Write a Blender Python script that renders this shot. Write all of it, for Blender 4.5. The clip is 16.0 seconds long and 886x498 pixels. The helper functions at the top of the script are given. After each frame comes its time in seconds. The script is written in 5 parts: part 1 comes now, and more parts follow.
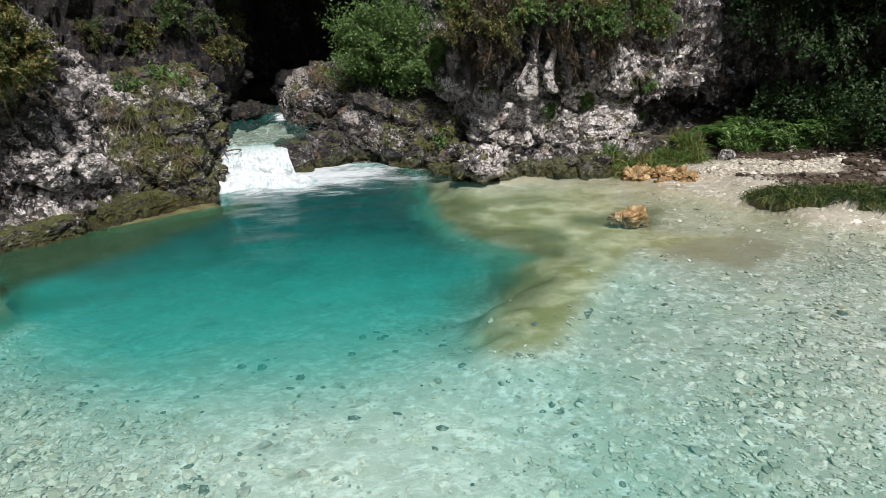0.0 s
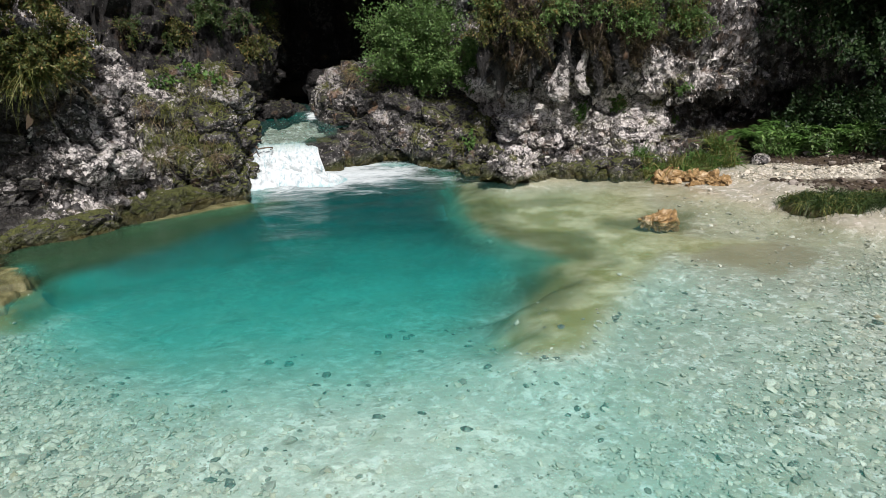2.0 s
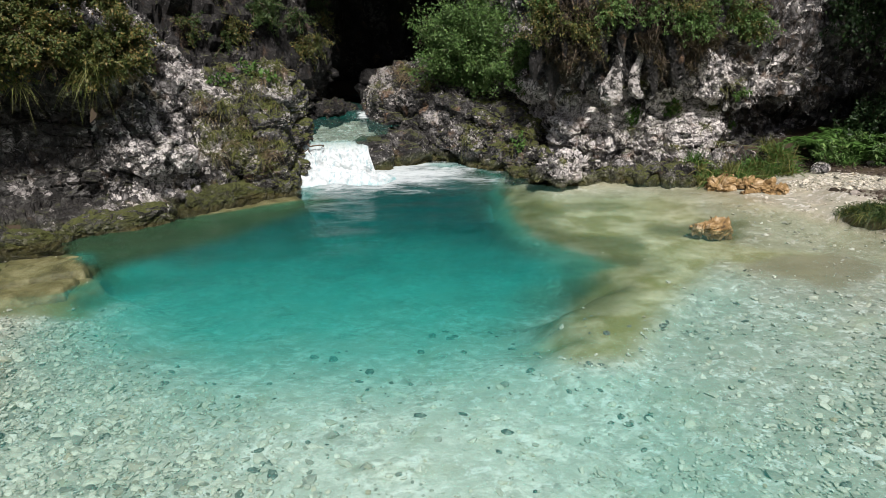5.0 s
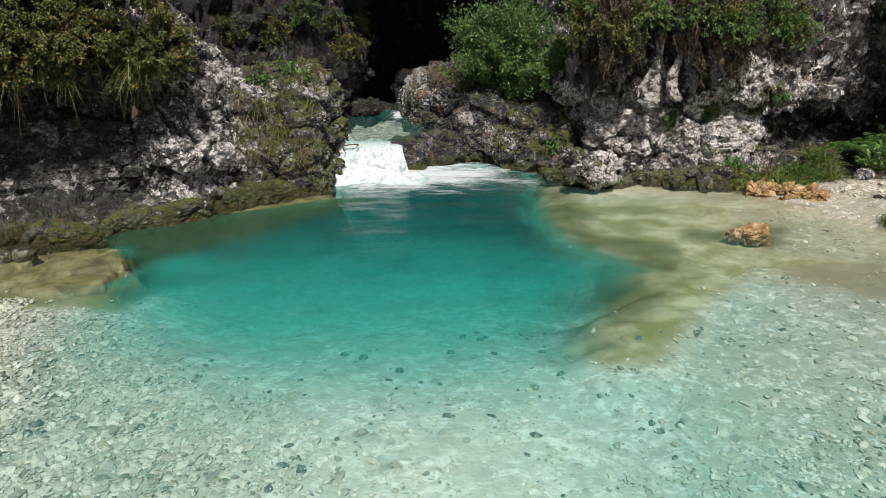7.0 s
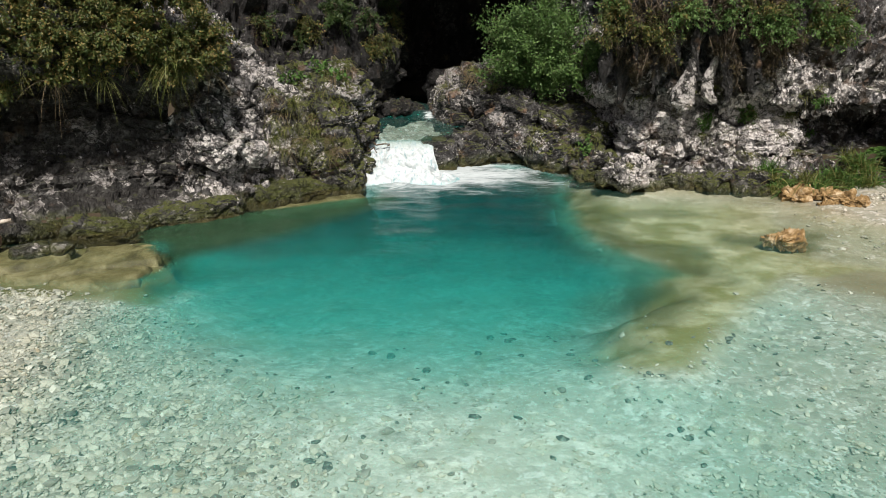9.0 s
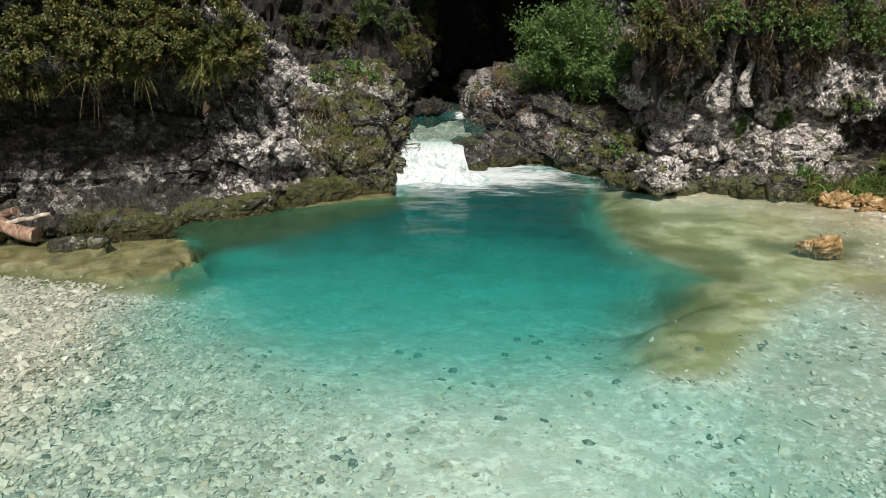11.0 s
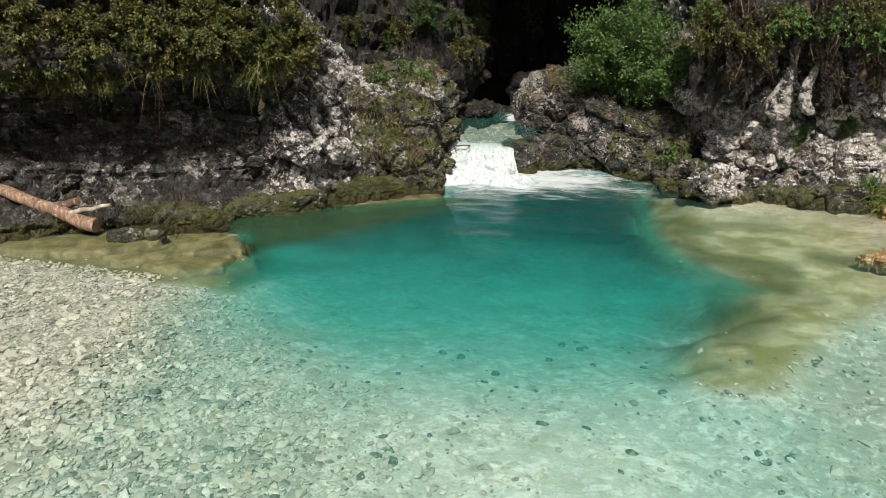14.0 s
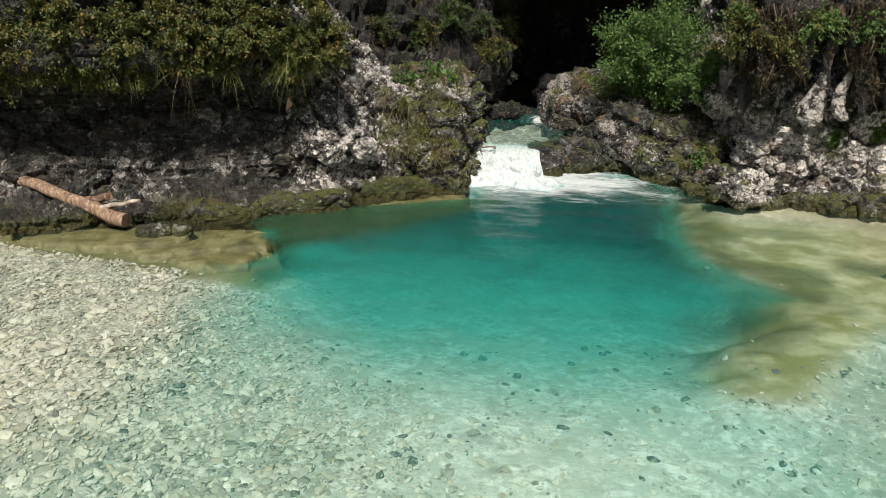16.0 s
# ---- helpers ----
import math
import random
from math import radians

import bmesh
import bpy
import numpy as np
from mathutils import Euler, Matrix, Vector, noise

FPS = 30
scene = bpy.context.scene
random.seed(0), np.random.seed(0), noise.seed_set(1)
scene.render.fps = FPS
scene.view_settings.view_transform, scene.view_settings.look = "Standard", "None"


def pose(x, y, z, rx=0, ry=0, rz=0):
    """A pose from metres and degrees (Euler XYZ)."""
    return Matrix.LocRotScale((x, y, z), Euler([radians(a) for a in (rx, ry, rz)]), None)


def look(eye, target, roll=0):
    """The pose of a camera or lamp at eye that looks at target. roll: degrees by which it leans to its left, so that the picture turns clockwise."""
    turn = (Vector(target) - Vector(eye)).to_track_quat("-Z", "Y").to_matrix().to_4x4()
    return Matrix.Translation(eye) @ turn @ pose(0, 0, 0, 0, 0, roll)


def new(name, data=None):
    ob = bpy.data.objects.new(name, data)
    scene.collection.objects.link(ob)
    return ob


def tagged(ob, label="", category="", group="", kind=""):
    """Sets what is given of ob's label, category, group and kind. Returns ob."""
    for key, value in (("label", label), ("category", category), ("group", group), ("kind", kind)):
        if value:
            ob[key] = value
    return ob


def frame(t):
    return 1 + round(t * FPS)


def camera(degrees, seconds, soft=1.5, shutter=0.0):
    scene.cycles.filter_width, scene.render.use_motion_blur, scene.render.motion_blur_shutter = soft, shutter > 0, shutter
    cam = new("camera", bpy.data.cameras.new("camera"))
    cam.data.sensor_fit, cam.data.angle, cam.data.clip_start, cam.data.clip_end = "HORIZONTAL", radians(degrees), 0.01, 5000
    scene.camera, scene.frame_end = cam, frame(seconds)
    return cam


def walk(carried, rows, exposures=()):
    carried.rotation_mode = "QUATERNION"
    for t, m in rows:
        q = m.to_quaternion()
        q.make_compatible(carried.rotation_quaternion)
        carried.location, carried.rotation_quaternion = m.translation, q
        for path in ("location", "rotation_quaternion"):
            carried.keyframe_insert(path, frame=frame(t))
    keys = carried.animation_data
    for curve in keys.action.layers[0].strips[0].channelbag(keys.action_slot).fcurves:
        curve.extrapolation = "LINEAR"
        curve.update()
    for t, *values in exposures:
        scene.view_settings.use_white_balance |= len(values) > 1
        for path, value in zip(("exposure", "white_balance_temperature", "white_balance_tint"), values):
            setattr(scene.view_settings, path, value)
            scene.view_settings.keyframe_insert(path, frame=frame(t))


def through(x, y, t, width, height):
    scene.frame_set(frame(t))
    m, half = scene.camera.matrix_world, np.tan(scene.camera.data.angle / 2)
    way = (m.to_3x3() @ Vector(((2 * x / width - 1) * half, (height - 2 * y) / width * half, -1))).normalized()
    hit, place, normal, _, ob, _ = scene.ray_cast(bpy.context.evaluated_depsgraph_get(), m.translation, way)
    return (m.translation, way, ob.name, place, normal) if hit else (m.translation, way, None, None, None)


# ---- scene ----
cam = camera(64.19, 16.0, soft=0.75)
EYE = (0.0, 0.0, 2.6)
# seconds, tilt, lean, turn
PAN = [
    (0.0, 71.231, 1.117, -10.650),
    (0.5, 71.240, 1.050, -10.125),
    (1.0, 71.270, 0.992, -9.512),
    (1.5, 71.291, 0.929, -8.878),
    (2.0, 71.312, 0.855, -8.201),
    (2.5, 71.320, 0.758, -7.532),
    (3.0, 71.361, 0.704, -6.859),
    (3.5, 71.363, 0.618, -6.189),
    (4.0, 71.381, 0.531, -5.514),
    (6.5, 71.470, 0.191, -1.948),
    (7.0, 71.480, 0.139, -1.277),
    (7.5, 71.504, 0.100, -0.615),
    (8.0, 71.500, -0.000, 0.000),
    (8.5, 71.514, -0.013, 0.636),
    (9.0, 71.516, -0.056, 1.268),
    (11.5, 71.547, -0.365, 4.458),
    (12.0, 71.559, -0.454, 5.154),
    (12.5, 71.551, -0.563, 5.882),
    (13.0, 71.572, -0.646, 6.582),
    (13.5, 71.574, -0.695, 7.302),
    (14.0, 71.608, -0.834, 7.964),
    (14.5, 71.614, -0.942, 8.537),
    (15.0, 71.621, -1.053, 9.113),
    (15.5, 71.651, -1.193, 9.645),
    (16.0, 71.649, -1.286, 10.131),
]
walk(cam, [(t, pose(*EYE, tilt, lean, turn)) for t, tilt, lean, turn in PAN], [(0.0, 0.33, 6250, 17), (8.0, 0.32, 6460, 14), (16.0, 0.33, 6780, 11)])

# ---------------------------------------------------------------- light
world = bpy.data.worlds.new("sky")
scene.world = world
world.use_nodes = True
wn = world.node_tree
wn.nodes.clear()
sky = wn.nodes.new("ShaderNodeTexSky")
sky.sky_type = 'NISHITA'
sky.sun_disc = False
SUN = Vector((0.04, -0.54, 0.84)).normalized()
sky.sun_elevation = math.asin(SUN.z)
sky.sun_rotation = math.atan2(SUN.x, SUN.y)
sky.dust_density = 3.0
bg = wn.nodes.new("ShaderNodeBackground")
bg.inputs["Strength"].default_value = 0.075
wout = wn.nodes.new("ShaderNodeOutputWorld")
wn.links.new(sky.outputs[0], bg.inputs["Color"])
wn.links.new(bg.outputs[0], wout.inputs["Surface"])
sun_data = bpy.data.lights.new("sun", 'SUN')
sun_data.energy = 4.9
sun_data.angle = radians(4)
sun_data.color = (1.0, 0.95, 0.87)
sun_ob = new("sun", sun_data)
sun_ob.matrix_world = look(SUN * 60, (0, 8, 0))


# ---------------------------------------------------------------- materials
class Mat:
    """Small node builder."""

    def __init__(self, name):
        self.m = bpy.data.materials.new(name)
        self.m.use_nodes = True
        self.t = self.m.node_tree
        self.t.nodes.clear()
        self.out = self.t.nodes.new("ShaderNodeOutputMaterial")

    def n(self, kind, **k):
        nd = self.t.nodes.new(kind)
        for a, v in k.items():
            setattr(nd, a, v)
        return nd

    def put(self, sock, v):
        if isinstance(v, bpy.types.NodeSocket):
            self.t.links.new(v, sock)
        elif isinstance(v, (tuple, list)) and len(v) == 3 and sock.type == 'RGBA':
            sock.default_value = (*v, 1)
        else:
            sock.default_value = v

    def coord(self):
        return self.n("ShaderNodeNewGeometry").outputs["Position"]

    def noise(self, vec, scale, detail=6, rough=0.6, dist=0.0):
        nd = self.n("ShaderNodeTexNoise")
        self.put(nd.inputs["Vector"], vec)
        for k, v in (("Scale", scale), ("Detail", detail), ("Roughness", rough), ("Distortion", dist)):
            nd.inputs[k].default_value = v
        return nd.outputs["Fac"]

    def voronoi(self, vec, scale, feature='F1', out="Distance", rand=1.0):
        nd = self.n("ShaderNodeTexVoronoi", feature=feature)
        self.put(nd.inputs["Vector"], vec)
        nd.inputs["Scale"].default_value = scale
        nd.inputs["Randomness"].default_value = rand
        return nd.outputs[out]

    def ramp(self, fac, a, b, lo=0.0, hi=1.0):
        nd = self.n("ShaderNodeMapRange")
        nd.interpolation_type = 'SMOOTHSTEP'
        for k, v in (("Value", fac), ("From Min", a), ("From Max", b), ("To Min", lo), ("To Max", hi)):
            self.put(nd.inputs[k], v)
        return nd.outputs[0]

    def mix(self, fac, a, b, kind='MIX'):
        nd = self.n("ShaderNodeMix", data_type='RGBA', blend_type=kind)
        self.put(nd.inputs[0], fac)
        self.put(nd.inputs[6], a)
        self.put(nd.inputs[7], b)
        return nd.outputs[2]

    def math(self, op, a, b=0.0):
        nd = self.n("ShaderNodeMath", operation=op)
        self.put(nd.inputs[0], a)
        self.put(nd.inputs[1], b)
        return nd.outputs[0]

    def colours(self, fac, stops):
        nd = self.n("ShaderNodeValToRGB")
        e = nd.color_ramp.elements
        while len(e) < len(stops):
            e.new(0.5)
        for k, (p, c) in zip(e, stops):
            k.position, k.color = p, (*c, 1)
        self.put(nd.inputs[0], fac)
        return nd.outputs[0]

    def bump(self, height, strength=0.5, distance=0.02, normal=None):
        nd = self.n("ShaderNodeBump")
        nd.inputs["Strength"].default_value = strength
        nd.inputs["Distance"].default_value = distance
        self.put(nd.inputs["Height"], height)
        if normal is not None:
            self.put(nd.inputs["Normal"], normal)
        return nd.outputs[0]

    def attr(self, name):
        return self.n("ShaderNodeAttribute", attribute_name=name).outputs["Fac"]

    def done(self, colour, rough=0.8, normal=None, spec=0.4, **more):
        b = self.n("ShaderNodeBsdfPrincipled")
        self.put(b.inputs["Base Color"], colour)
        self.put(b.inputs["Roughness"], rough)
        b.inputs["Specular IOR Level"].default_value = spec
        if normal is not None:
            self.put(b.inputs["Normal"], normal)
        for k, v in more.items():
            self.put(b.inputs[k], v)
        self.t.links.new(b.outputs[0], self.out.inputs["Surface"])
        return self.m


def split(M, sock):
    nd = M.n("ShaderNodeSeparateXYZ")
    M.put(nd.inputs[0], sock)
    return nd.outputs


def rock_material(name, pale=0.5, dark=0.05, tint=(1, 0.97, 0.93), moss=0.5, white=0.5, bedding=0.0, ochre=0.35, streak=0.0, grain=1.0):
    """Weathered limestone: pale broken faces, dark lichen crust, ochre stains, moss on the flats, an algae line by the water."""
    M = Mat(name)
    P = M.coord()
    xyz = split(M, P)
    nrm = split(M, M.n("ShaderNodeNewGeometry").outputs["Normal"])
    big = M.noise(P, 1.1, 5, 0.6)
    mid = M.noise(P, 6.0, 9, 0.70, 0.4)
    fine = M.noise(P, 30.0, 6, 0.7)
    cell = M.voronoi(P, 19.0 * grain, 'F1', "Color")
    cellv = split(M, cell)[0]
    grit = M.noise(P, 17.0 * grain, 9, 0.70, 0.5)
    grey = M.colours(mid, [(0.36, tuple(dark * c for c in tint)), (0.47, tuple(0.11 * pale * c for c in tint)), (0.56, tuple(0.30 * pale * c for c in tint)), (0.68, tuple(0.58 * pale * c for c in tint))])
    # freshly broken white faces, in angular flecks
    f1 = M.math('ADD', M.math('MULTIPLY', cellv, 0.30), M.math('MULTIPLY', grit, 0.9))
    f1 = M.math('ADD', f1, M.math('MULTIPLY', M.noise(P, 1.7, 4, 0.6, 0.4), 0.9))
    fresh = M.attr("pale")
    f1 = M.math('ADD', f1, M.math('MULTIPLY', fresh, 0.20))
    fleck = M.ramp(f1, 1.25 - 0.30 * white, 1.28 - 0.30 * white)
    col = M.mix(fleck, grey, M.mix(fine, tuple(0.7 * pale * c for c in (1.0, 0.95, 0.90)), tuple(min(1.6 * pale, 0.8) * c for c in (1.0, 0.95, 0.90))))
    # black crust
    crust = M.ramp(M.noise(P, 3.3, 8, 0.72, 0.6), 0.49, 0.54)
    crust = M.math('MULTIPLY', crust, M.ramp(grit, 0.40, 0.50))
    crust = M.math('MULTIPLY', crust, M.ramp(fresh, 0.2, 1.0, 1.0, 0.45))
    col = M.mix(M.math('MULTIPLY', crust, 0.93), col, (0.012, 0.0115, 0.010))
    # open joints between the broken pieces
    bend = M.n("ShaderNodeVectorMath", operation='ADD')
    M.put(bend.inputs[0], P)
    wob = M.n("ShaderNodeTexNoise")
    M.put(wob.inputs["Vector"], P)
    wob.inputs["Scale"].default_value = 7.0
    wob.inputs["Detail"].default_value = 5.0
    wsc = M.n("ShaderNodeVectorMath", operation='SCALE')
    M.put(wsc.inputs[0], wob.outputs["Color"])
    wsc.inputs["Scale"].default_value = 0.16
    M.put(bend.inputs[1], wsc.outputs[0])
    joint = M.math('MINIMUM', M.voronoi(bend.outputs[0], 5.5, 'DISTANCE_TO_EDGE'), M.math('MULTIPLY', M.voronoi(bend.outputs[0], 15.0, 'DISTANCE_TO_EDGE'), 0.9))
    joint = M.math('MULTIPLY', M.ramp(joint, 0.015, 0.06, 1.0, 0.0), M.ramp(grit, 0.42, 0.56, 0.1, 1.0))
    col = M.mix(M.math('MULTIPLY', joint, 0.75), col, (0.012, 0.0105, 0.008))
    och = M.math('MULTIPLY', M.ramp(M.noise(P, 3.1, 5, 0.6), 0.56, 0.7), ochre)
    col = M.mix(och, col, (0.20, 0.125, 0.075))
    if streak:
        # seepage stains run down the face
        sc = M.n("ShaderNodeVectorMath", operation='MULTIPLY')
        M.put(sc.inputs[0], P)
        sc.inputs[1].default_value = (4.5, 4.5, 0.55)
        run = M.noise(sc.outputs[0], 1.5, 7, 0.68, 0.4)
        col = M.mix(M.math('MULTIPLY', M.ramp(run, 0.50, 0.58), M.math('MULTIPLY', M.ramp(fresh, 0.0, 0.8, 1.0, 0.25), streak)), col, M.mix(big, (0.016, 0.012, 0.008), (0.05, 0.034, 0.018)))
        col = M.mix(M.math('MULTIPLY', M.ramp(run, 0.47, 0.38), 0.35 * streak), col, (0.17, 0.17, 0.18))
    if bedding:
        sc = M.n("ShaderNodeVectorMath", operation='MULTIPLY')
        M.put(sc.inputs[0], P)
        sc.inputs[1].default_value = (0.7, 0.7, 9.0)
        band = M.ramp(M.noise(sc.outputs[0], 1.4, 5, 0.65, 0.8), 0.45, 0.6)
        col = M.mix(M.math('MULTIPLY', band, bedding), col, (0.026, 0.024, 0.021))
    green = M.mix(M.noise(P, 22, 4), (0.034, 0.048, 0.011), (0.115, 0.122, 0.030))
    up = M.math('ADD', nrm[2], M.math('MULTIPLY', M.math('SUBTRACT', M.noise(P, 4, 6, 0.7), 0.5), 2.4))
    mf = M.ramp(up, 1.0 - 0.75 * moss, 1.35 - 0.75 * moss)
    col = M.mix(M.math('MULTIPLY', mf, min(1.0, moss * 1.6)), col, green)
    # algae and wet stone at the water's edge
    line = M.math('ADD', xyz[2], M.math('MULTIPLY', M.math('SUBTRACT', big, 0.5), -0.5))
    wet = M.ramp(line, 0.06, 0.24, 1.0, 0.0)
    alg = M.mix(M.ramp(M.noise(P, 9, 5, 0.7), 0.35, 0.65), (0.014, 0.018, 0.005), (0.075, 0.085, 0.022))
    col = M.mix(M.math('MULTIPLY', wet, 0.85), col, alg)
    col = M.mix(M.math('MULTIPLY', M.ramp(line, 0.0, 0.09, 1.0, 0.0), 0.8), col, M.mix(M.noise(P, 7, 5, 0.7), (0.022, 0.02, 0.007), (0.095, 0.08, 0.026)))
    h = M.math('ADD', M.math('MULTIPLY', mid, 0.7), M.math('MULTIPLY', fine, 0.35))
    h = M.math('ADD', h, M.math('MULTIPLY', M.voronoi(P, 17.0, 'DISTANCE_TO_EDGE'), 0.5))
    h = M.math('SUBTRACT', h, M.math('MULTIPLY', joint, 0.5))
    nor = M.bump(M.math('ADD', h, M.math('MULTIPLY', grit, 0.7)), 1.0, 0.06)
    return M.done(col, M.ramp(wet, 0, 1, 0.85, 0.35), nor, 0.35)


def leaf_material(name, c1, c2, c3=None, through=0.3):
    M = Mat(name)
    r = M.n("ShaderNodeNewGeometry").outputs["Random Per Island"]
    col = M.colours(r, [(0.0, c1), (0.55, c2), (1.0, c3 or c2)])
    col = M.mix(M.ramp(M.noise(M.coord(), 2.0, 3), 0.35, 0.65, 0.0, 0.5), col, c1)
    b = M.n("ShaderNodeBsdfPrincipled")
    M.put(b.inputs["Base Color"], col)
    b.inputs["Roughness"].default_value = 0.5
    b.inputs["Specular IOR Level"].default_value = 0.3
    tl = M.n("ShaderNodeBsdfTranslucent")
    M.put(tl.inputs["Color"], col)
    mx = M.n("ShaderNodeMixShader")
    mx.inputs[0].default_value = through
    M.t.links.new(b.outputs[0], mx.inputs[1])
    M.t.links.new(tl.outputs[0], mx.inputs[2])
    M.t.links.new(mx.outputs[0], M.out.inputs["Surface"])
    return M.m


def wood_material(name, c1, c2, c3):
    M = Mat(name)
    tc = M.n("ShaderNodeTexCoord").outputs["Object"]
    sc = M.n("ShaderNodeVectorMath", operation='MULTIPLY')
    M.put(sc.inputs[0], tc)
    sc.inputs[1].default_value = (14, 14, 1.6)
    g = M.noise(sc.outputs[0], 2.0, 7, 0.65, 0.5)
    col = M.colours(g, [(0.3, c1), (0.55, c2), (0.75, c3)])
    col = M.mix(M.ramp(M.noise(tc, 5, 5), 0.55, 0.66, 0, 0.8), col, c1)
    return M.done(col, 0.75, M.bump(g, 0.7, 0.015), 0.3)


def stone_material(name, random_socket):
    """River pebbles: mostly pale limestone, some grey, tan and nearly black."""
    M = Mat(name)
    r = M.n("ShaderNodeObjectInfo").outputs["Random"] if random_socket == "object" else M.n("ShaderNodeNewGeometry").outputs["Random Per Island"]
    P = M.coord()
    col = M.colours(r, [(0.0, (0.04, 0.045, 0.038)), (0.06, (0.085, 0.09, 0.07)), (0.13, (0.22, 0.21, 0.175)), (0.45, (0.44, 0.41, 0.32)), (0.80, (0.55, 0.52, 0.43)), (0.93, (0.66, 0.63, 0.55)), (0.97, (0.38, 0.30, 0.19)), (1.0, (0.24, 0.21, 0.15))])
    col = M.mix(M.ramp(M.noise(P, 45, 5, 0.7), 0.4, 0.7, 0, 0.4), col, (0.25, 0.235, 0.17))
    col = M.mix(M.ramp(M.noise(P, 1.6, 6, 0.65, 0.6), 0.38, 0.58, 0, 0.5), col, (0.45, 0.43, 0.36))
    return M.done(col, 0.6, M.bump(M.noise(P, 70, 4), 0.25, 0.006), 0.4)


def ground_material():
    M = Mat("gravel_bed")
    P = M.coord()
    xyz = split(M, P)
    cell = M.voronoi(P, 16.0, 'F1', "Color")
    cv = split(M, cell)[1]
    edge = M.voronoi(P, 16.0, 'DISTANCE_TO_EDGE')
    grav = M.colours(cv, [(0.0, (0.09, 0.09, 0.075)), (0.08, (0.24, 0.23, 0.18)), (0.5, (0.38, 0.36, 0.30)), (0.9, (0.52, 0.5, 0.44)), (1.0, (0.58, 0.56, 0.5))])
    grav = M.mix(M.ramp(M.noise(P, 5.0, 6, 0.7, 0.8), 0.36, 0.46, 0.8, 0.0), grav, (0.16, 0.16, 0.13))
    grav = M.mix(M.ramp(edge, 0.0, 0.12, 0.4, 0.0), grav, (0.2, 0.19, 0.15))
    grav = M.mix(M.math('MULTIPLY', M.attr("sand"), M.ramp(M.noise(P, 3.6, 9, 0.75, 0.3), 0.36, 0.58, 0.2, 0.9)), grav, (0.74, 0.72, 0.64))
    grav = M.mix(M.ramp(M.noise(P, 9.0, 7, 0.75, 0.5), 0.42, 0.56, 0.65, 0.0), grav, (0.27, 0.275, 0.22))
    grav = M.mix(M.ramp(M.noise(P, 3.1, 8, 0.75, 0.4), 0.60, 0.68, 0.0, 0.55), grav, (0.10, 0.115, 0.085))
    grav = M.mix(M.ramp(M.noise(P, 1.3, 4, 0.6, 0.4), 0.58, 0.70, 0.0, 0.4), grav, (0.42, 0.36, 0.22))
    grav = M.mix(M.ramp(M.noise(P, 2.2, 9, 0.75, 0.2), 0.42, 0.58, 0.0, 0.8), grav, M.mix(M.attr("sand"), (0.25, 0.26, 0.20), (0.42, 0.43, 0.36)))
    grav = M.mix(M.ramp(M.noise(P, 1.7, 6, 0.7, 0.0), 0.52, 0.68, 0.0, 0.4), grav, (0.36, 0.34, 0.21))
    grav = M.mix(M.ramp(M.noise(P, 6.5, 8, 0.75, 0.2), 0.54, 0.62, 0.0, 0.6), grav, (0.72, 0.72, 0.68))
    alg = M.mix(M.ramp(M.noise(P, 1.9, 8, 0.68, 0.0), 0.36, 0.66), (0.20, 0.185, 0.06), (0.47, 0.44, 0.28))
    alg = M.mix(M.ramp(M.noise(P, 7, 5), 0.55, 0.72, 0, 0.4), alg, (0.17, 0.135, 0.045))
    col = M.mix(M.attr("algae"), grav, alg)
    col = M.mix(M.attr("tan"), col, M.mix(M.noise(P, 3.5, 6, 0.7), (0.14, 0.115, 0.066), (0.25, 0.21, 0.135)))
    col = M.mix(M.attr("olive"), col, M.mix(M.noise(P, 3.0, 6, 0.7), (0.030, 0.034, 0.008), (0.12, 0.115, 0.026)))
    soil = M.mix(M.noise(P, 6, 6), (0.030, 0.020, 0.013), (0.055, 0.042, 0.022))
    col = M.mix(M.attr("soil"), col, soil)
    h = M.math('ADD', M.math('MULTIPLY', M.math('MINIMUM', edge, 0.25), 2.0), M.noise(P, 40, 4))
    return M.done(col, 0.8, M.bump(h, 0.25, 0.02), 0.3)


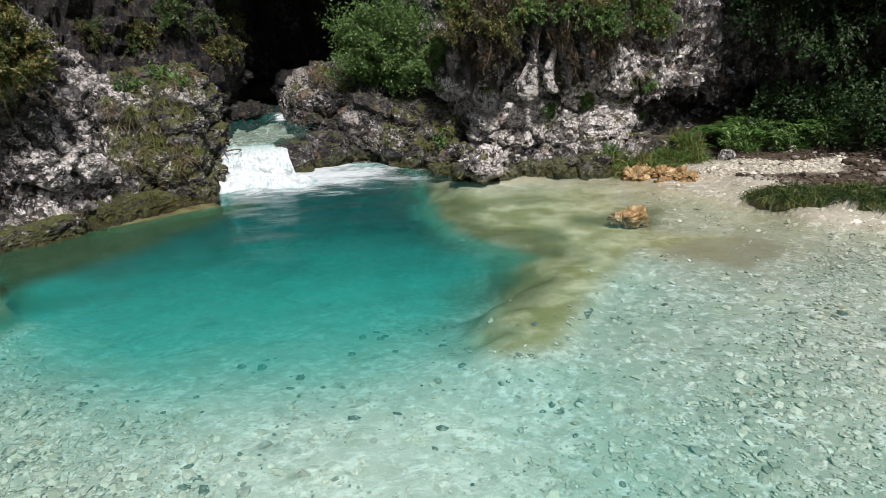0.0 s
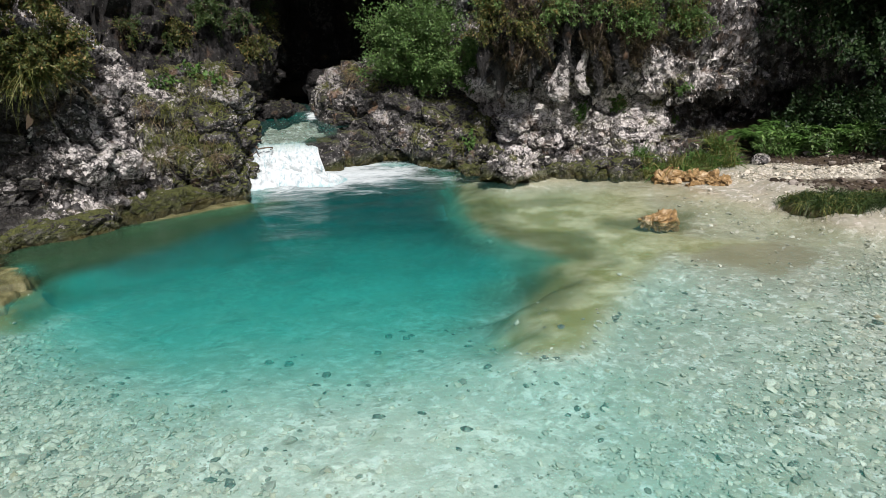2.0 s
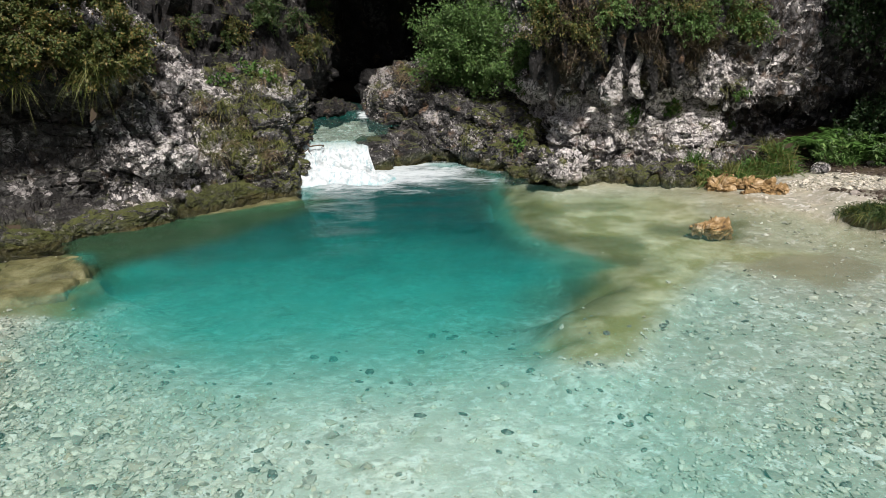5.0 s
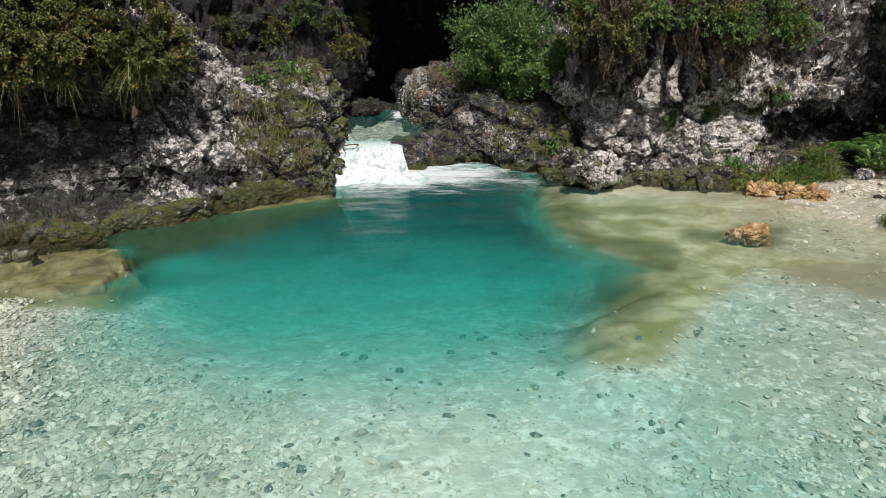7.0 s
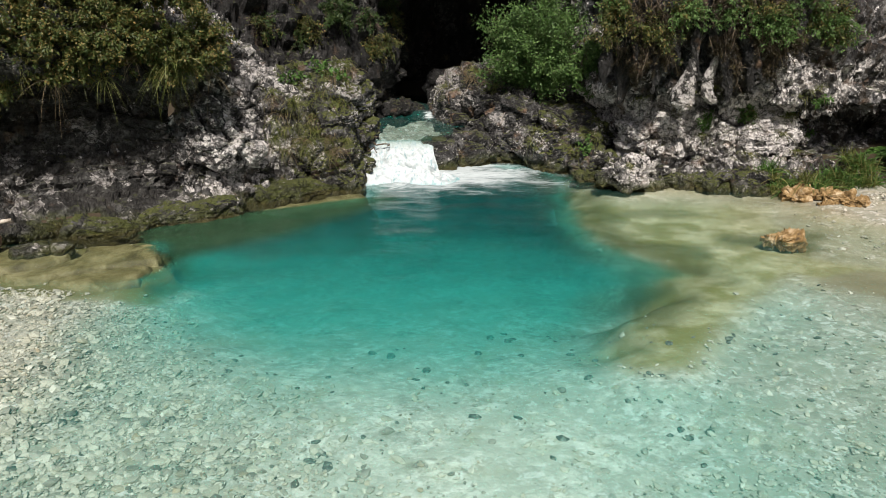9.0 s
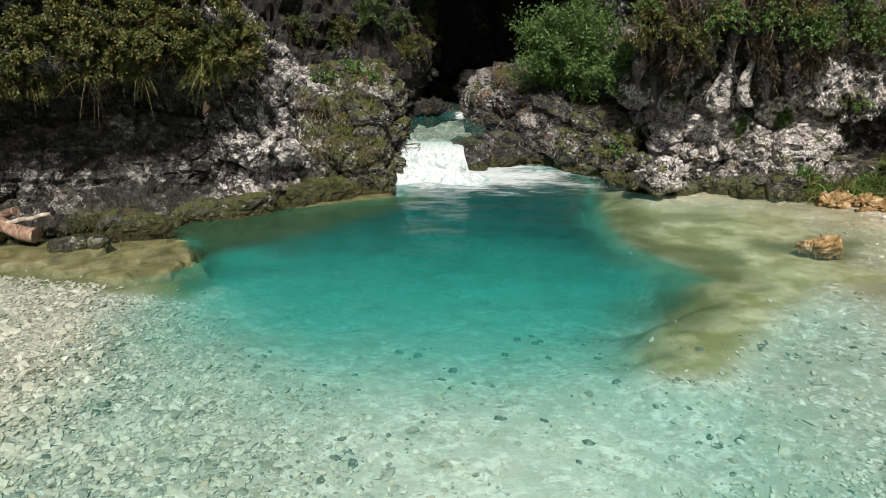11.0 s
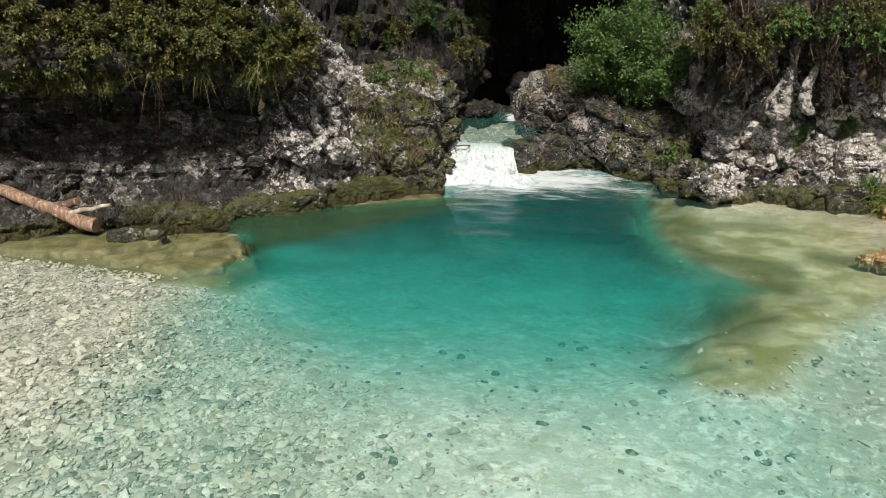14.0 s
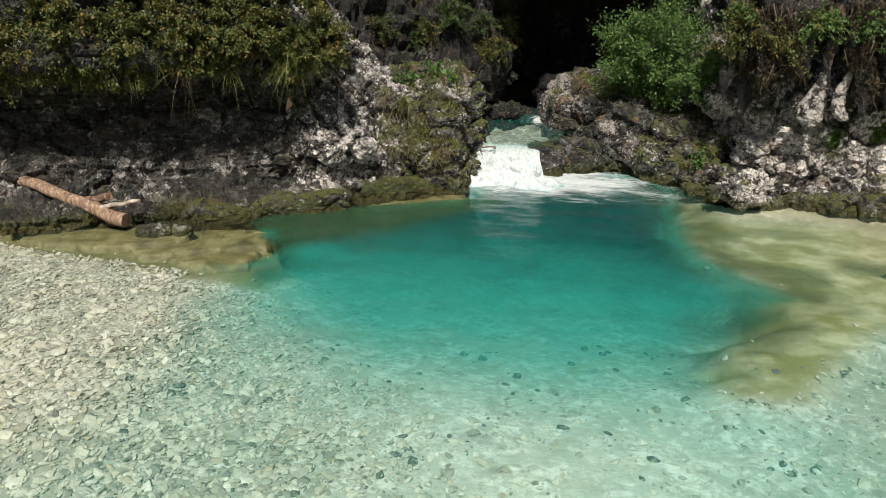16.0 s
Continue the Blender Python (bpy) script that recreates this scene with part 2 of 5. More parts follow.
def water_material():
    """Clear turquoise water: what lies shallow shows through, what lies deep is lost in the milky body of the water."""
    M = Mat("pool_water")
    P = M.coord()
    dep = M.attr("depth")
    tint = M.n("ShaderNodeCombineColor")
    past = M.math('MAXIMUM', M.math('SUBTRACT', dep, 0.02), 0.0)
    for i, k in enumerate((-0.66, -0.11, -0.12)):
        M.put(tint.inputs[i], M.math('EXPONENT', M.math('MULTIPLY', past, k)))
    clear = M.n("ShaderNodeBsdfTransparent")
    M.put(clear.inputs[0], tint.outputs[0])
    body = M.n("ShaderNodeBsdfDiffuse")
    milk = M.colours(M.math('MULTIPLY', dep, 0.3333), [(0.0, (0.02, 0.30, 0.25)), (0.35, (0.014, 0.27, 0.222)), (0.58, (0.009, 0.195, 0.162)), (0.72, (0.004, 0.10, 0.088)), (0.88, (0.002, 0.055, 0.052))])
    # weed colour, darkened where the cliff's shade and reflection are painted in
    M.put(body.inputs[0], M.mix(M.attr("weed_shade"), milk, M.mix(M.noise(P, 1.8, 5, 0.65), (0.012, 0.045, 0.026), (0.04, 0.085, 0.04))))
    fog = M.math('SUBTRACT', 1.0, M.math('EXPONENT', M.math('MULTIPLY', past, -0.66)))
    blotch = M.noise(P, 2.4, 6, 0.7, 0.3)
    fog = M.math('MULTIPLY', fog, M.ramp(blotch, 0.36, 0.62, 0.82, 1.06))
    inner = M.n("ShaderNodeMixShader")
    M.put(inner.inputs[0], fog)
    M.t.links.new(clear.outputs[0], inner.inputs[1])
    M.t.links.new(body.outputs[0], inner.inputs[2])
    foamc = M.n("ShaderNodeBsdfDiffuse")
    foamc.inputs[0].default_value = (0.46, 0.51, 0.51, 1)
    fo = M.attr("foam")
    sc = M.n("ShaderNodeVectorMath", operation='MULTIPLY')
    M.put(sc.inputs[0], P)
    sc.inputs[1].default_value = (0.75, 2.3, 1.0)
    fn = M.noise(sc.outputs[0], 3.2, 8, 0.68, 1.6)
    ff = M.ramp(M.math('ADD', fo, M.math('MULTIPLY', M.math('SUBTRACT', fn, 0.5), 1.6)), 0.36, 1.25)
    ff = M.math('MULTIPLY', ff, M.ramp(fo, 0.02, 0.12))
    wit = M.n("ShaderNodeMixShader")
    M.put(wit.inputs[0], ff)
    M.t.links.new(inner.outputs[0], wit.inputs[1])
    M.t.links.new(foamc.outputs[0], wit.inputs[2])
    rip = M.math('ADD', M.noise(sc.outputs[0], 3.0, 4, 0.55, 0.5), M.math('MULTIPLY', M.noise(sc.outputs[0], 13.0, 3, 0.5), 0.35))
    nor = M.bump(rip, 0.2, 0.05)
    gloss = M.n("ShaderNodeBsdfGlossy")
    gloss.inputs["Roughness"].default_value = 0.22
    M.put(gloss.inputs["Normal"], nor)
    fr = M.n("ShaderNodeFresnel")
    fr.inputs["IOR"].default_value = 1.33
    M.put(fr.inputs["Normal"], nor)
    top = M.n("ShaderNodeMixShader")
    M.put(top.inputs[0], M.math('MULTIPLY', fr.outputs[0], M.ramp(ff, 0, 1, 1.0, 0.2)))
    M.t.links.new(wit.outputs[0], top.inputs[1])
    M.t.links.new(gloss.outputs[0], top.inputs[2])
    M.t.links.new(top.outputs[0], M.out.inputs["Surface"])
    return M.m


def foam_material():
    M = Mat("white_water")
    P = M.coord()
    sc = M.n("ShaderNodeVectorMath", operation='MULTIPLY')
    M.put(sc.inputs[0], P)
    sc.inputs[1].default_value = (3.0, 1.0, 1.2)
    n = M.noise(sc.outputs[0], 6.0, 8, 0.7, 0.8)
    # blue-grey noise paints the foam's shadows into its colour
    col = M.mix(M.ramp(n, 0.30, 0.52), (0.22, 0.33, 0.35), (0.47, 0.51, 0.51))
    col = M.mix(M.ramp(M.math('ADD', split(M, P)[2], M.math('MULTIPLY', n, 0.16)), 0.05, 0.14, 0.5, 0.0), col, (0.15, 0.36, 0.36))
    col = M.mix(M.ramp(M.math('ADD', split(M, P)[2], M.math('MULTIPLY', n, 0.35)), 0.58, 0.80, 0, 0.8), col, (0.16, 0.25, 0.21))
    return M.done(col, 0.5, M.bump(n, 0.5, 0.05), 0.3, **{"Subsurface Weight": 0.0})


MAT_LEFT = rock_material("dark_bedded_limestone", pale=0.30, dark=0.02, tint=(1, 0.99, 0.92), moss=0.25, white=0.12, bedding=0.6, ochre=0.3, grain=0.4)
MAT_NOSE = rock_material("speckled_limestone", pale=0.58, dark=0.014, moss=0.3, white=0.42, ochre=0.35, grain=0.7)
MAT_MOSSY = rock_material("mossy_limestone", pale=0.42, dark=0.022, moss=0.85, white=0.30, ochre=0.6)
MAT_BOULDER = rock_material("dark_boulder_limestone", pale=0.32, dark=0.016, moss=0.45, white=0.26, ochre=0.8)
MAT_WALL = rock_material("streaked_limestone", pale=0.70, dark=0.035, moss=0.35, white=0.42, ochre=0.6, streak=0.6, grain=0.55)
MAT_GORGE = rock_material("dark_gorge_limestone", pale=0.10, dark=0.010, moss=0.35, white=0.2, ochre=0.3)
# near-black stone: the gorge's inner shade is painted into its colour
MAT_CAVE = rock_material("cave_shade_limestone", pale=0.10, dark=0.01, moss=0.1, white=0.2, ochre=0.2)


def ochre_material():
    M = Mat("ochre_tufa")
    P = M.coord()
    col = M.colours(M.noise(P, 9, 7, 0.7), [(0.33, (0.05, 0.032, 0.014)), (0.5, (0.26, 0.165, 0.065)), (0.68, (0.50, 0.40, 0.26))])
    h = M.noise(P, 22, 7, 0.7)
    return M.done(col, 0.75, M.bump(h, 0.9, 0.03), 0.3)


MAT_OCHRE = ochre_material()
MAT_SLAB = ground_material()
MAT_GROUND = MAT_SLAB
MAT_WATER = water_material()
MAT_FOAM = foam_material()
MAT_STONE = stone_material("pebble_loose", "island")
MAT_STONE_OB = stone_material("pebble_single", "object")
MAT_BUSH = leaf_material("bush_leaf", (0.038, 0.082, 0.02), (0.09, 0.172, 0.042), (0.17, 0.265, 0.08))
MAT_HANG = leaf_material("shrub_leaf", (0.034, 0.054, 0.014), (0.085, 0.112, 0.027), (0.23, 0.155, 0.05))
MAT_FERN = leaf_material("fern_leaf", (0.04, 0.09, 0.018), (0.08, 0.17, 0.035), (0.11, 0.21, 0.05))
MAT_TURFGRASS = leaf_material("turf_blade", (0.018, 0.04, 0.011), (0.045, 0.085, 0.02), (0.09, 0.125, 0.035))
# leaf green darkened to hold the shade under the trees
MAT_DARK = leaf_material("shade_painted_leaf", (0.010, 0.026, 0.008), (0.02, 0.048, 0.013), (0.04, 0.075, 0.02))
MAT_GRASS = leaf_material("grass_blade", (0.07, 0.085, 0.02), (0.14, 0.16, 0.04), (0.24, 0.21, 0.08), 0.25)
MAT_DRY = leaf_material("dry_stalk", (0.10, 0.075, 0.04), (0.17, 0.13, 0.07), (0.26, 0.21, 0.13), 0.2)
MAT_MOSS = leaf_material("brown_moss", (0.012, 0.009, 0.004), (0.032, 0.023, 0.010), (0.075, 0.062, 0.022), 0.1)
MAT_BARK = wood_material("bark", (0.035, 0.026, 0.018), (0.10, 0.075, 0.05), (0.17, 0.14, 0.10))
MAT_LOG = wood_material("stripped_log", (0.045, 0.026, 0.017), (0.24, 0.16, 0.11), (0.46, 0.37, 0.29))
MAT_GREY = wood_material("bleached_branch", (0.16, 0.13, 0.10), (0.42, 0.37, 0.31), (0.55, 0.51, 0.45))
MAT_TURF = rock_material("turf", pale=0.10, dark=0.02, moss=1.3, white=0.0, ochre=0.6)


def dark_stone_material():
    M = Mat("dark_cobble")
    P = M.coord()
    col = M.mix(M.ramp(M.noise(P, 25, 6, 0.7), 0.4, 0.65), (0.06, 0.07, 0.06), (0.22, 0.23, 0.19))
    return M.done(col, 0.6, M.bump(M.noise(P, 60, 4), 0.3, 0.006), 0.4)


MAT_DARKSTONE = dark_stone_material()


def slab_material():
    M = Mat("wet_ochre_slab")
    P = M.coord()
    col = M.colours(M.noise(P, 4.5, 8, 0.68, 0.6), [(0.3, (0.05, 0.044, 0.017)), (0.48, (0.135, 0.125, 0.05)), (0.7, (0.27, 0.25, 0.13))])
    return M.done(col, 0.45, M.bump(M.noise(P, 14, 7, 0.7), 0.8, 0.03), 0.4)


MAT_SLABROCK = slab_material()


def rubble_material():
    M = Mat("rubble_stone")
    r = M.n("ShaderNodeNewGeometry").outputs["Random Per Island"]
    col = M.colours(r, [(0.0, (0.025, 0.018, 0.012)), (0.5, (0.055, 0.04, 0.028)), (0.85, (0.12, 0.10, 0.08)), (1.0, (0.34, 0.31, 0.27))])
    col = M.mix(M.ramp(M.noise(M.coord(), 12, 6, 0.7), 0.4, 0.65, 0, 0.7), col, (0.03, 0.024, 0.015))
    return M.done(col, 0.85, None, 0.3)


MAT_RUBBLE = rubble_material()


# ---------------------------------------------------------------- mesh helpers
def mesh_from(name, verts, faces, smooth=True):
    me = bpy.data.meshes.new(name)
    verts = np.asarray(verts, dtype=np.float32)
    faces = np.asarray(faces, dtype=np.int32)
    n, k = faces.shape
    me.vertices.add(len(verts))
    me.vertices.foreach_set("co", verts.ravel())
    me.loops.add(n * k)
    me.loops.foreach_set("vertex_index", faces.ravel())
    me.polygons.add(n)
    me.polygons.foreach_set("loop_start", np.arange(0, n * k, k, dtype=np.int32))
    me.update(calc_edges=True)
    me.validate()
    me.polygons.foreach_set("use_smooth", np.full(n, smooth))
    return me


def link(name, me, material, parent=None, label=""):
    ob = new(name, me)
    if material is not None:
        me.materials.append(material)
    if parent is not None:
        ob.parent = parent
    if label:
        ob["label"] = label
    return ob


def grid_faces(nu, nv, close=False):
    a = np.arange(nu * nv).reshape(nu, nv)
    if close:
        a = np.vstack([a, a[:1]])
    return np.stack([a[:-1, :-1].ravel(), a[1:, :-1].ravel(), a[1:, 1:].ravel(), a[:-1, 1:].ravel()], 1)


def grid_normals(g):
    du, dv = np.gradient(g, axis=0), np.gradient(g, axis=1)
    n = np.cross(du, dv)
    return n / (np.linalg.norm(n, axis=2, keepdims=True) + 1e-9)


def spline(ts, vals, t):
    """Smooth interpolation of rows of numbers."""
    ts, vals, t = np.asarray(ts, float), np.asarray(vals, float), np.asarray(t, float)
    m = np.gradient(vals, ts, axis=0)
    i = np.clip(np.searchsorted(ts, t) - 1, 0, len(ts) - 2)
    h = ts[i + 1] - ts[i]
    s = ((t - ts[i]) / h)
    sh = (slice(None),) + (None,) * (vals.ndim - 1)
    s, h = s[sh], h[sh]
    return (2 * s**3 - 3 * s**2 + 1) * vals[i] + (s**3 - 2 * s**2 + s) * h * m[i] + (3 * s**2 - 2 * s**3) * vals[i + 1] + (s**3 - s**2) * h * m[i + 1]


def facet(q, scale, step, tilt):
    """Flat broken planes: each cell of the rock has its own level and its own slope."""
    d, pts = noise.voronoi(q * scale)
    c = pts[0]
    return step * noise.noise(c * 5.3) + tilt * noise.noise_vector(c * 3.1 + Vector((7, 1, 4))).dot(q * scale - c) / scale, d[1] - d[0]


def roughness(p, scale=1.0, bed=0.0):
    """Relief of broken limestone at a point: lumps, angular blocks, cracks and grain, in metres."""
    v = Vector(p)
    r = 0.16 * noise.fractal(v * (0.9 * scale), 1.0, 2.0, 4)
    q = v + 0.10 * noise.noise_vector(v * 2.6)
    a, gap = facet(q, 1.9 * scale, 0.22, 0.75)
    b, gap2 = facet(q + 0.03 * noise.noise_vector(v * 8.0), 5.2 * scale, 0.10, 0.70)
    c, gap3 = facet(q, 13.0 * scale, 0.040, 0.60)
    e, gap4 = facet(q, 27.0 * scale, 0.018, 0.45)
    r += a + b + c + e - 0.09 * max(0.0, 1 - gap * 6) - 0.035 * max(0.0, 1 - gap2 * 5)
    r += 0.016 * noise.fractal(v * 14.0, 0.8, 2.1, 3)
    if bed:
        z = v.z * 6.5 + 0.7 * noise.noise(v * 0.8) + 0.25 * v.x
        k = z - math.floor(z)
        r = r * (1 - 0.45 * bed) + bed * (0.16 * noise.noise(Vector((v.x * 0.9, v.y * 0.9, math.floor(z) * 3.1))) - 0.06 * (k > 0.88))
    return r


def mark_pale(me, spots):
    """Where the stone is freshly broken: soft spots of x, z, radius and strength."""
    if not spots:
        return
    co = np.empty(len(me.vertices) * 3, np.float32)
    me.vertices.foreach_get("co", co)
    co = co.reshape(-1, 3)
    val = np.zeros(len(co))
    for x, z, r, k in spots:
        val = np.maximum(val, k * ease(1.35 - np.hypot(co[:, 0] - x, co[:, 2] - z) / r, 0.0, 0.7))
    at = me.attributes.new("pale", 'FLOAT', 'POINT')
    at.data.foreach_set("value", val.astype(np.float32))


def rugged(g, amount=1.0, scale=1.0, bed=0.0):
    n = grid_normals(g)
    flat, fn = g.reshape(-1, 3), n.reshape(-1, 3)
    d = np.array([roughness(p, scale, bed) for p in flat]) * amount
    return (flat + fn * d[:, None]).reshape(g.shape)


def cliff(name, stations, material, label, step=0.035, amount=1.0, bed=0.0, scale=1.0, category="cliff", pale=()):
    """A rock face swept along its foot. Each station: x, y of the foot, the way it faces (degrees, 0 is +x), ledge depth,
    undercut, height of the overhang, its reach, height of the top, lean back of the top."""
    st = np.array(stations, float)
    seg = np.r_[0, np.cumsum(np.hypot(*np.diff(st[:, :2], axis=0).T))]
    nu = int(seg[-1] / step)
    S = spline(seg, st, np.linspace(0, seg[-1], nu))
    rows = []
    for x, y, a, ledge, cut, oz, reach, tz, lean in S:
        n = np.array([math.cos(radians(a)), math.sin(radians(a))])
        prof = np.array([[0.12, -1.2], [0.05, -0.25], [0.0, 0.08], [-0.25 * ledge, 0.2], [-ledge, 0.3], [-ledge - 0.4 * cut, 0.3 + 0.28 * (oz - 0.3)],
                         [-ledge - 0.85 * cut, 0.3 + 0.62 * (oz - 0.3)], [-ledge - 0.9 * cut + 0.1 * reach, oz - 0.14], [-ledge + reach, oz + 0.08], [-ledge + 0.7 * reach - 0.3 * lean, oz + 0.5 * (tz - oz)],
                         [-ledge - lean, tz], [-ledge - lean - 1.2, tz + 0.5], [-ledge - lean - 2.2, tz * 0.6], [-ledge - lean - 2.4, -1.2]])
        rows.append(np.column_stack([x + n[0] * prof[:, 0], y + n[1] * prof[:, 0], prof[:, 1]]))
    rows = np.array(rows)
    # even steps over the part that shows, wide steps behind
    tt = np.r_[np.linspace(0, 2, 14)[:-1], np.linspace(2, 4, 14)[:-1], np.linspace(4, 10, int(max(20, 2.6 / step)))[:-1], np.linspace(10, 13, 16)]
    g = np.array([spline(np.arange(14), r, tt) for r in rows])
    g = rugged(g, amount, scale, bed)
    me = mesh_from(name, g.reshape(-1, 3), grid_faces(*g.shape[:2]), False)
    mark_pale(me, pale)
    ob = link(name, me, material)
    return tagged(ob, label, category, kind="structure" if name.startswith("wall") else "")


def boulder(name, centre, radii, material, label="", parts=(120, 80), power=2.6, turn=0.0, amount=1.0, scale=1.0, seed=0, lean=(0, 0), category="boulder", parent=None, pale=()):
    """A closed, broken block of rock."""
    nu, nv = parts
    u = np.linspace(0, 2 * math.pi, nu, endpoint=False)
    v = np.linspace(-math.pi / 2 + 0.03, math.pi / 2 - 0.03, nv)
    U, V = np.meshgrid(u, v, indexing="ij")
    e = 2.0 / power

    def sp(w):
        return np.sign(w) * np.abs(w) ** e
    X, Y, Z = sp(np.cos(V)) * sp(np.cos(U)), sp(np.cos(V)) * sp(np.sin(U)), sp(np.sin(V))
    X, Y, Z = X * radii[0], Y * radii[1], Z * radii[2]
    X, Y = X + lean[0] * Z, Y + lean[1] * Z
    c, s = math.cos(radians(turn)), math.sin(radians(turn))
    g = np.stack([c * X - s * Y + centre[0], s * X + c * Y + centre[1], Z + centre[2]], 2)
    gw = np.concatenate([g[-1:], g, g[:1]])
    n = grid_normals(gw)[1:-1]
    off = seed * 17.3
    flat = g.reshape(-1, 3)
    d = np.array([roughness((p[0] + off, p[1], p[2]), scale) for p in flat]) * amount
    fade = np.clip(np.cos(V).ravel() * 4, 0.15, 1)
    g = flat + n.reshape(-1, 3) * (d * fade)[:, None]
    verts = np.vstack([g, g.reshape(nu, nv, 3)[:, 0].mean(0), g.reshape(nu, nv, 3)[:, -1].mean(0)])
    f = grid_faces(nu, nv, True)
    a = np.arange(nu) * nv
    b = np.roll(a, -1)
    tri = np.concatenate([np.stack([b, a, np.full(nu, nu * nv), np.full(nu, nu * nv)], 1), np.stack([a + nv - 1, b + nv - 1, np.full(nu, nu * nv + 1), np.full(nu, nu * nv + 1)], 1)])
    me = bpy.data.meshes.new(name)
    me.from_pydata(verts.tolist(), [], f.tolist() + [t[:3].tolist() for t in tri])
    mark_pale(me, pale)
    ob = link(name, me, material, parent)
    if parent is None:
        tagged(ob, label, category)
    return ob


def crag(name, centre, planes, material, label, parts=(170, 110), amount=0.8, scale=1.0, seed=0, soft=14.0, pale=(), category="boulder"):
    """A block of rock bounded by sloping planes (normal and distance from its centre), its edges worn, its faces broken."""
    nu, nv = parts
    u = np.linspace(0, 2 * math.pi, nu, endpoint=False)
    v = np.linspace(-math.pi / 2 + 0.03, math.pi / 2 - 0.03, nv)
    U, V = np.meshgrid(u, v, indexing="ij")
    way = np.stack([np.cos(V) * np.cos(U), np.cos(V) * np.sin(U), np.sin(V)], 2)
    k = sum((np.clip(way @ (np.array(n) / np.linalg.norm(n)), 0.0, None) / d) ** soft for *n, d in planes) ** (1 / soft)
    g = way / k[..., None] + np.array(centre)
    n = grid_normals(np.concatenate([g[-1:], g, g[:1]]))[1:-1]
    flat = g.reshape(-1, 3)
    d = np.array([roughness((p[0] + seed * 17.3, p[1], p[2]), scale) for p in flat]) * amount
    fade = np.clip(np.cos(V).ravel() * 4, 0.15, 1)
    g = (flat + n.reshape(-1, 3) * (d * fade)[:, None]).reshape(nu, nv, 3)
    verts = np.vstack([g.reshape(-1, 3), g[:, 0].mean(0), g[:, -1].mean(0)])
    a = np.arange(nu) * nv
    b = np.roll(a, -1)
    tri = np.concatenate([np.stack([b, a, np.full(nu, nu * nv)], 1), np.stack([a + nv - 1, b + nv - 1, np.full(nu, nu * nv + 1)], 1)])
    me = bpy.data.meshes.new(name)
    me.from_pydata(verts.tolist(), [], grid_faces(nu, nv, True).tolist() + tri.tolist())
    mark_pale(me, pale)
    return tagged(link(name, me, material), label, category)


def inside_distance(poly, X, Y):
    """Signed distance to a closed outline, positive inside."""
    poly = np.asarray(poly, float)
    P = np.stack([X, Y], -1)
    best = np.full(X.shape, 1e9)
    inside = np.zeros(X.shape, bool)
    for a, b in zip(poly, np.roll(poly, -1, 0)):
        ab = b - a
        t = np.clip(((P - a) @ ab) / (ab @ ab), 0, 1)
        best = np.minimum(best, np.linalg.norm(P - (a + t[..., None] * ab), axis=-1))
        cond = (a[1] > Y) != (b[1] > Y)
        xin = (b[0] - a[0]) * (Y - a[1]) / (b[1] - a[1] + 1e-12) + a[0]
        inside ^= cond & (X < xin)
    return np.where(inside, best, -best)


def ease(x, a, b):
    s = np.clip((x - a) / (b - a), 0, 1)
    return s * s * (3 - 2 * s)


def wavy(X, Y, scale, seed=0.0):
    return np.array([noise.fractal(Vector((x * scale + seed, y * scale, seed)), 1.0, 2.0, 4) for x, y in zip(X.ravel(), Y.ravel())]).reshape(X.shape)


# ---------------------------------------------------------------- the bed, the banks and the valley
SHORE = [(-14, 2.4), (-7.5, 6.4), (-6.4, 7.2), (-5.4, 8.0), (-4.6, 8.4), (-3.8, 9.1), (-2.95, 9.9), (-1.7, 10.9), (-1.6, 11.8), (-0.45, 11.9), (-0.3, 13.0), (1.3, 12.7), (1.8, 11.5),
         (2.7, 11.3), (4.4, 11.5), (5.3, 11.1), (5.75, 9.7), (6.05, 8.4), (6.6, 7.6), (9, 5.6), (14, 2), (14, 1.2), (4, 0.6), (-4, 0.6), (-14, 0.6)]
BASIN = [(-4.0, 8.6), (-3.55, 7.4), (-3.2, 6.5), (-2.7, 5.0), (-2.3, 3.4), (0, 3.0), (1.6, 3.4), (1.3, 4.6), (1.25, 5.3), (1.75, 6.2), (2.3, 7.1), (1.75, 8.0), (1.6, 9.2), (1.75, 10.7), (1.4, 12.4), (-0.3, 12.9), (-1.7, 11.6), (-2.0, 10.8), (-3.2, 9.7)]
SHELF = [(1.6, 11.7), (1.35, 9.3), (1.55, 8.1), (2.1, 7.2), (1.6, 6.3), (1.05, 5.4), (1.3, 4.75), (1.95, 4.85), (2.6, 5.9), (3.4, 6.7), (4.2, 6.0), (4.9, 7.0), (4.1, 7.6), (4.0, 8.6), (4.6, 9.3), (5.2, 10.2), (5.2, 11.3), (4, 11.7)]
SLABS = [(-6.5, 6.9), (-5.0, 6.75), (-3.9, 6.55), (-3.25, 6.75), (-3.2, 7.4), (-3.7, 7.95), (-3.95, 8.4), (-3.1, 9.15), (-2.5, 9.5), (-1.2, 10.2), (-1.6, 10.9), (-3, 9.9), (-4.2, 8.8), (-5.6, 8.0)]
# the cliff's shade and reflection painted on the water, over weedy rock at its foot
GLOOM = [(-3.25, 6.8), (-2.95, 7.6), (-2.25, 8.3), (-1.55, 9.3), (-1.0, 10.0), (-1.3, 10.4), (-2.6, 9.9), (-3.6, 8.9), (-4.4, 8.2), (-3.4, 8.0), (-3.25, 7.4)]
